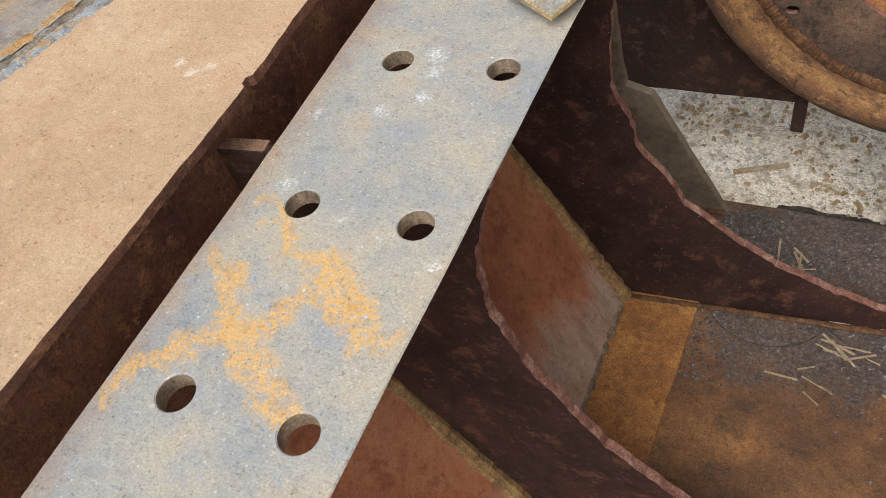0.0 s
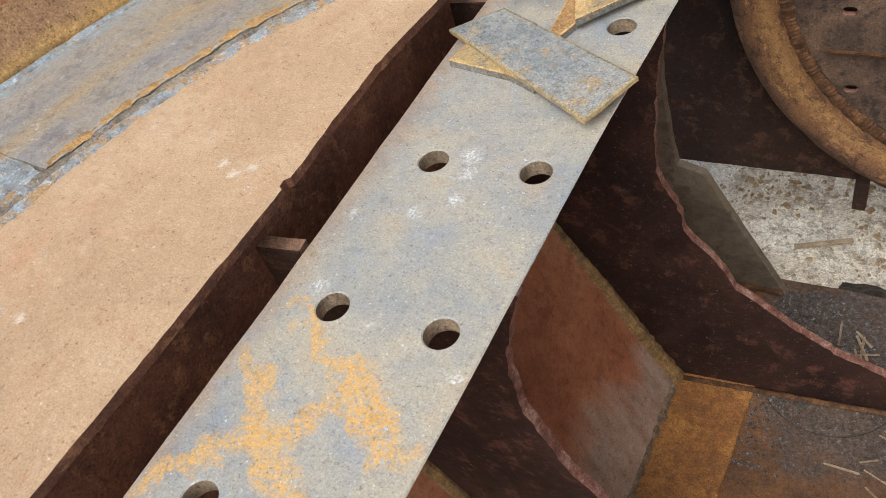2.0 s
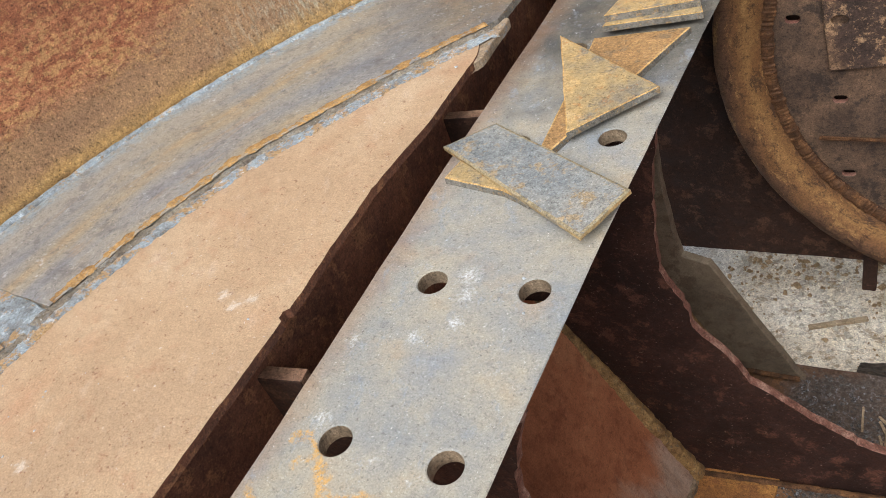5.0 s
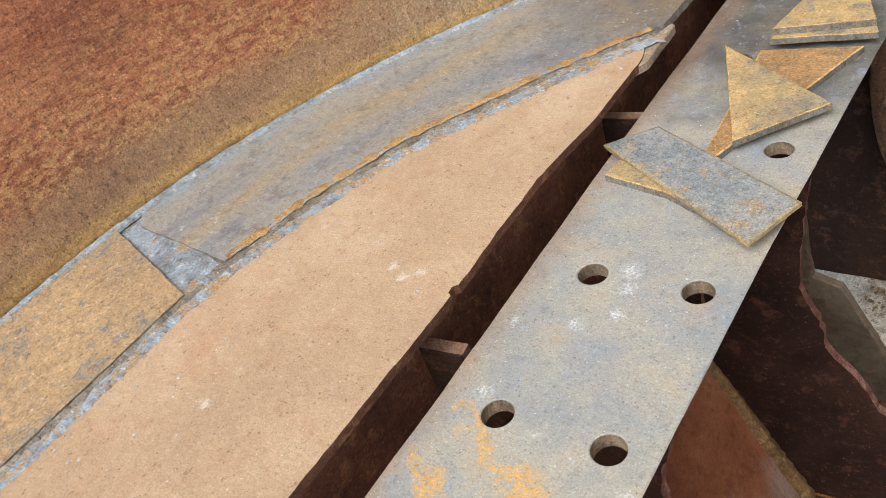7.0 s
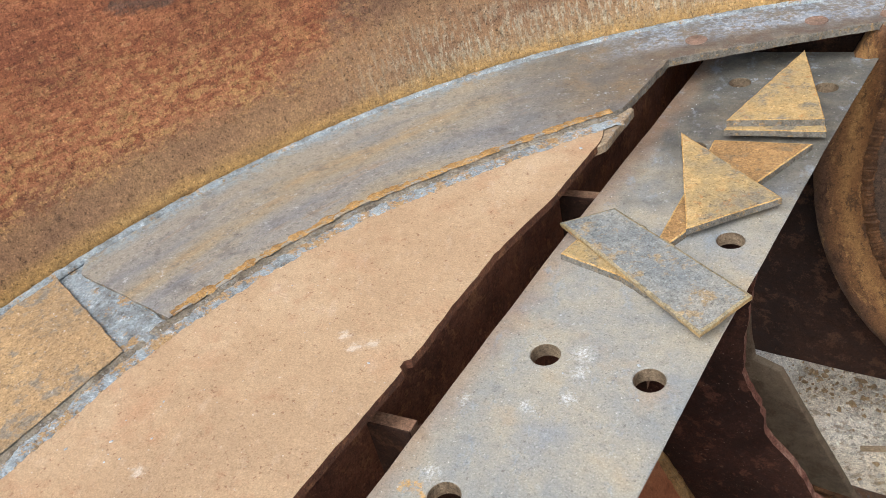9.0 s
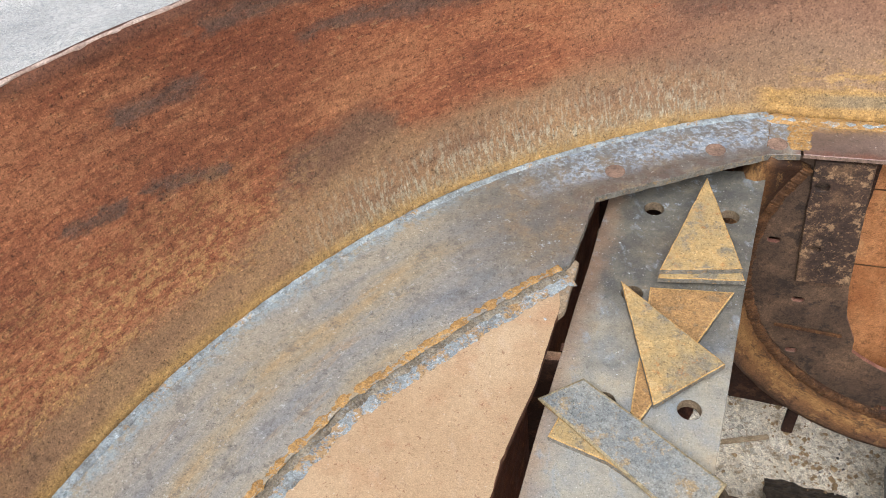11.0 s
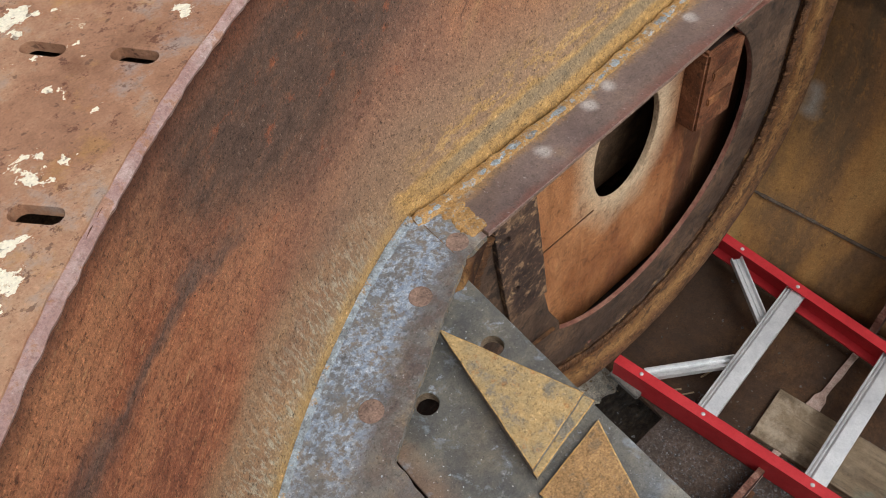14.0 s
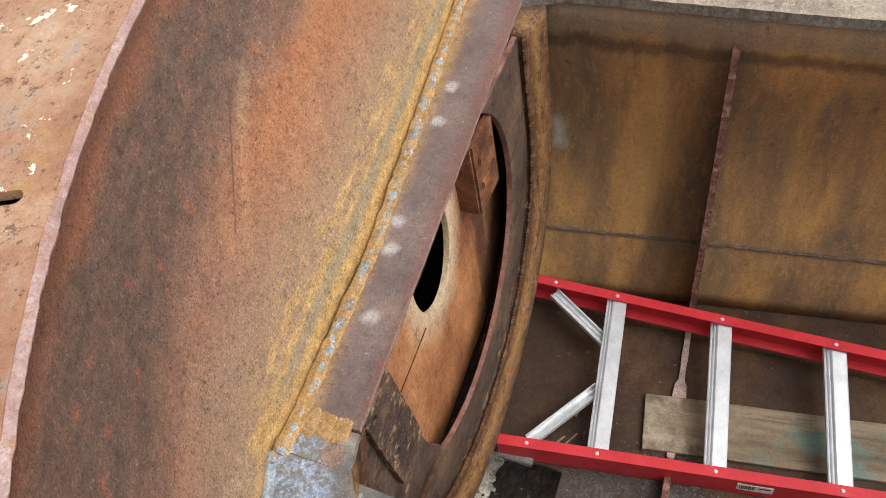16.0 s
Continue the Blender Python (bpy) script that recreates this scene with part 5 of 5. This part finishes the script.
def channel(a, b, w, t):
    """A folded channel with two upstanding lips."""
    a, b = Vector(a), Vector(b)
    d = b - a
    m = Matrix.Translation(a.lerp(b, 0.5)) @ d.to_track_quat("X", "Z").to_matrix().to_4x4()
    prof = [(-0.5, -0.5), (0.5, -0.5), (0.5, 0.5), (0.38, 0.5), (0.32, -0.2), (0.08, -0.2), (0.0, 0.1), (-0.08, -0.2), (-0.32, -0.2), (-0.38, 0.5), (-0.5, 0.5)]
    bm = bmesh.new()
    ends = [[bm.verts.new(m @ Vector((e * d.length / 2, py * w, pz * t))) for py, pz in prof] for e in (-1, 1)]
    for q in range(len(prof)):
        r = (q + 1) % len(prof)
        bm.faces.new((ends[0][q], ends[0][r], ends[1][r], ends[1][q]))
    bm.faces.new(ends[0])
    bm.faces.new(ends[1][::-1])
    return bm


first_in, first_out = rail_line("inner", 0.92), rail_line("outer", 0.92)
part("brace", channel(rail_line("inner", 1.11) + Vector((0.02, 0, -0.03)), first_in.lerp(first_out, 0.42) + Vector((0, 0.02, -0.04)), 0.034, 0.018), ALU, ladder, "silver corner brace")
part("brace", channel(rail_line("outer", 1.11) + Vector((-0.02, 0, -0.03)), first_in.lerp(first_out, 0.72) + Vector((0, 0.02, -0.04)), 0.034, 0.018), ALU, ladder, "silver corner brace")
for y0 in (1.19,):
    a = rail_line("inner", y0)
    part("end_cap", box(a.x - 0.02, a.x + 0.02, a.y - 0.10, a.y + 0.004, a.z - 0.088, a.z - 0.066, 0.003), RIVETGREY, ladder, "grey rail end shoe")
RIVET = rusty("steel_rivet", "b5b5b5", "c8c8c8", "d5d5d5", 20, rough=(0.3, 0.4), crisp=0, bumps=())
for side in ("inner", "outer"):
    for k in range(7):
        y = 1.11 if k == 6 else 0.92 - 0.303 * k
        p = rail_line(side, y)
        bm = bmesh.new()
        bmesh.ops.create_uvsphere(bm, u_segments=10, v_segments=6, radius=0.006)
        for v in bm.verts:
            v.co = Vector((v.co.x, v.co.y, v.co.z * 0.5)) + p
        part("rivet", bm, RIVET, ladder, "small silver rivet", smooth=True)

def make_board():
    m = Mat("grey_weathered_board")
    m.base(m.noise(14, 7, 0.65, m.mapped((1, 0.12, 1), rot=(0, 0, 9))), [(0.32, hexc("5a4c3a")), (0.5, hexc("7d6a50")), (0.68, hexc("988468"))])
    m.over(m.mask(m.noise(60, 6, 0.7, m.mapped((1, 0.06, 1), rot=(0, 0, 9), loc=(2, 1, 0))), 0.55, 0.62), hexc("4a3d2e"), 0.5)
    y = m.math("ADD", m.axis(1), m.math("MULTIPLY", m.math("SUBTRACT", m.noise(8, 6), 0.5), 0.15))
    m.over(m.math("MULTIPLY", m.mask(y, 0.52, 0.66), m.mask(m.noise(10, 6, 0.7, m.mapped((1, 1, 1), loc=(5, 2, 0))), 0.42, 0.58)), hexc("b8a890"), 0.6)
    m.over(m.math("MULTIPLY", ramp(m.nt, y, grey((0.44, 1), (0.52, 0))), m.mask(m.noise(9, 7, 0.7, m.mapped((1, 0.6, 1), loc=(1, 4, 0))), 0.46, 0.60)), hexc("4f8078"), 0.75)
    return m.done(((90, 0.3, 0.002),), (0.6, 0.85), ((330, 1.0), (90, 0.6)), 0.3)


WOOD = make_board()
solo("board", plate(rough_line([(0.990, 0.815), (1.19, -0.40), (1.03, -0.43), (0.822, 0.785)], 0.05, 0.001, 61), [], ZF + 0.0005, ZF + 0.0165), WOOD, (1.0, 0.2, ZF), "grey weathered board with green paint stains", "board")


# ---- wire, splinters, grit, spatter ----
def chips(n, seed, area, z, size, flat=0.5, clear=()):
    """Many small angular chips in one mesh, scattered by a density function."""
    rnd = random.Random(seed)
    verts, faces = [], []
    while len(faces) < n * 6:
        x, y = rnd.uniform(area[0], area[1]), rnd.uniform(area[2], area[3])
        if noise.noise(Vector((x * 5, y * 5, seed))) + 0.25 < rnd.random() * 0.9:
            continue
        if any((x - hx) ** 2 + (y - hy) ** 2 < 0.0009 for hx, hy in clear):
            continue
        r = size * (0.35 + rnd.random() ** 3 * 1.6)
        c, s, b = math.cos(rnd.random() * 6.3), math.sin(rnd.random() * 6.3), len(verts)
        for dx, dy, dz in ((-1, -0.7, 0), (1, -0.6, 0), (0.8, 0.8, 0), (-0.7, 0.7, 0), (-0.5, -0.4, 1), (0.6, -0.3, 0.8), (0.4, 0.5, 1.1), (-0.4, 0.4, 0.7)):
            dx, dy = dx * rnd.uniform(0.6, 1.1) * r, dy * rnd.uniform(0.6, 1.1) * r
            verts.append((x + dx * c - dy * s, y + dx * s + dy * c, z + dz * r * flat - 0.0005))
        faces += [[b + k for k in f] for f in ((0, 3, 2, 1), (4, 5, 6, 7), (0, 1, 5, 4), (1, 2, 6, 5), (2, 3, 7, 6), (3, 0, 4, 7))]
    bm = bmesh.new()
    vs = [bm.verts.new(v) for v in verts]
    for f in faces:
        bm.faces.new([vs[k] for k in f])
    return bm


GRIT = rusty("dark_grit", "2b2724", "484340", "74716e", 45, spots="8f939a")
solo("grit", chips(5000, 71, (0.3, 0.85, 0.46, 0.95), ZF, 0.0031), GRIT, (0.5, 0.6, ZF), "scattered dark grit and slag on the floor plate", "grit", kind="stuff")
solo("grit", chips(900, 72, (0.5, 1.4, -0.1, 1.2), ZF, 0.0030), GRIT, (1.0, 0.6, ZF), "scattered dark grit on the floor plate", "grit", kind="stuff")
CLOD = rusty("brown_soil_clod", "856a48", "a5875e", "bfa27a", 40)
SOIL_SHADE = rusty("dark_soil_debris_and_shade", "221a14", "382d22", "5a4a38", 40)


# added bank: dark debris that also stands in for shade under the drum
def shade_soil_bank(u, v):
    p = Vector((0.40 + 0.62 * u, 0.945 + 0.26 * v, 0))
    lump = 0.012 * noise.noise(p * 22) + 0.008 * noise.noise(p * 60)
    return Vector((p.x, p.y, ZF - 0.025 + (ZG - 0.01 - ZF + 0.025) * v + lump))


solo("shade_soil_bank", thick(sheet(shade_soil_bank, 60, 26), 0.02), SOIL_SHADE, (0.7, 1.07, ZG), "dark soil and bark bank added below the drum, doubling as shade", "soil", kind="stuff")
solo("clods", chips(260, 79, (0.05, 1.2, 1.05, 2.2), ZG + 0.002, 0.009, 0.9), CLOD, (0.5, 1.5, ZG), "larger brown soil clods on the pale ground", "clods", kind="stuff")
solo("clods", chips(2600, 73, (0.0, 1.2, 1.05, 2.6), ZG + 0.002, 0.0055, 0.8), CLOD, (0.5, 1.6, ZG), "brown soil clods on the pale ground", "clods", kind="stuff")
PALE = rusty("pale_gravel", "a39a8a", "bdb4a4", "d2cabc", 60)
solo("gravel", chips(2500, 74, (0.0, 1.4, 1.12, 2.8), ZG + 0.001, 0.006, 0.7), PALE, (0.6, 1.7, ZG), "pale gravel on the ground", "gravel", kind="stuff")
SPAT = rusty("pale_weld_spatter", "8a949c", "aab3ba", "c8ced2", 60)
for nm, seed, area, z, n, lab in (("spatter", 75, (-0.07, 0.18, -0.6, 1.1), 0.0003, 160, "pale weld spatter on the splice plate"), ("spatter", 76, (-0.45, -0.13, -0.5, 0.40), ZT + 0.0003, 110, "pale weld spatter on the deck plate"), ("spatter", 77, (-0.30, -0.11, 0.60, 0.95), ZR + 0.0003, 160, "pale weld spatter on the ring plate")):
    solo(nm, chips(n, seed, area, z, 0.0014, 0.4, BOLT_AXES), SPAT, (0.05, 0.2, z), lab, "weld spatter", kind="stuff")

STRAW = rusty("pale_wood_splinter", "8c7858", "a89070", "bca888", 30)
rnd = random.Random(5)
for cx, cy, n, spread in ((0.485, 0.815, 6, 0.035), (0.60, 0.60, 13, 0.055), (0.565, 0.50, 3, 0.03), (0.82, 1.00, 7, 0.08), (0.9, 0.45, 5, 0.12)):
    lead = rnd.uniform(0, 180)
    for k in range(n):
        x, y = cx + rnd.gauss(0, spread * 0.6), cy + rnd.gauss(0, spread * 0.6)
        ln, a = rnd.uniform(0.02, 0.075), radians(lead + rnd.gauss(0, 35))
        d = Vector((math.cos(a), math.sin(a), 0)) * ln / 2
        z = ZF + 0.0025 + 0.001 * k / n
        solo("splinter", strut(Vector((x, y, z)) - d, Vector((x, y, z + rnd.uniform(0, 0.002))) + d, rnd.uniform(0.003, 0.007), 0.004), STRAW, (x, y, z - 0.002), "pale dry wood splinter on the floor", "splinter", "splinters on the floor")
WIRE = rusty("thin_dark_wire", "2c2724", "403934", "544c45", 60)
pts = [(0.44 + 0.13 * math.cos(radians(a)), 0.70 + 0.12 * math.sin(radians(a)), ZF + 0.003) for a in range(150, 345, 8)] + [(0.66, 0.60, ZF + 0.003), (0.74, 0.56, ZF + 0.003)]
solo("wire", bead(pts, 0.0012, 9, 1.0, 0.01, 0.1, 6), WIRE, (0.45, 0.6, ZF), "thin bent wire lying on the floor plate", "wire")

# sticker with unreadable print on the rail's outer side
WHITE = rusty("white_sticker", "c8c8c6", "d8d8d6", "e2e2e0", 20, rough=(0.4, 0.5), crisp=0, bumps=())
BLACK = rusty("black_print", "1c1c1c", "242424", "2c2c2c", 20, rough=(0.5, 0.6), crisp=0, bumps=())
pa, pb = rail_line("inner", 0.56), rail_line("inner", 0.46)
dirn = (pb - pa).normalized()
outw = Vector((dirn.y, -dirn.x, 0)).normalized()
sm = Matrix((dirn, Vector((0, 0, 1)), outw)).transposed().to_4x4()
sm.translation = pa + outw * 0.0158
sticker = part("sticker", box(0, 0.09, -0.055, -0.018, -0.0006, 0.0006, 0, sm), WHITE, ladder, "white sticker with black print")
for k in range(9):
    part("print_bar", box(0.006 + 0.0045 * k, 0.008 + 0.0045 * k + 0.001 * (k % 2), -0.046, -0.026, 0.0006, 0.0010, 0, sm), BLACK, sticker, "black printed bar")
part("print_bar", box(0.055, 0.082, -0.034, -0.028, 0.0006, 0.0010, 0, sm), BLACK, sticker, "black printed bar")
# cut stump of the floor rib
stump = [(0.56 + 0.018 * k, 0.632 + 0.09 * (0.56 + 0.018 * k)) for k in range(40)]
width = [0.004 + 0.005 * (1 + noise.noise(Vector((k * 0.35, 4, 0)))) + (0.010 if 22 < k < 28 else 0) for k in range(40)]
part("rib_stump", plate([(x, y - w) for (x, y), w in zip(stump, width)] + [(x, y + w) for (x, y), w in reversed(list(zip(stump, width)))], [], ZF - 0.002, ZF + 0.0130, bevel=0.001), PALECUT, floor, "pale torch-cut stump of a floor rib")
# seam on the side wall
vz = (-0.76 - ZF) / (ZR - 0.02 - ZF)
part("weld_bead", bead([east_wall(k / 60, vz) + Vector((-0.022, 0, 0.004)) for k in range(61)], 0.006, 81, 0.7, 0.01, 0.5), SEAMGREY, wall_east, "dark horizontal weld seam")

# hanging tab under the drum, wood strip on the soil
part("tab", box(0.395, 0.425, 1.17, 1.185, -0.922, -0.80, 0.002), DARK, drum, "small dark hanging tab")
solo("wood_strip", strut((0.26, 1.28, ZG + 0.006), (0.40, 1.34, ZG + 0.007), 0.016, 0.010), STRAW, (0.33, 1.31, ZG), "pale wood strip lying on the soil", "wood strip")
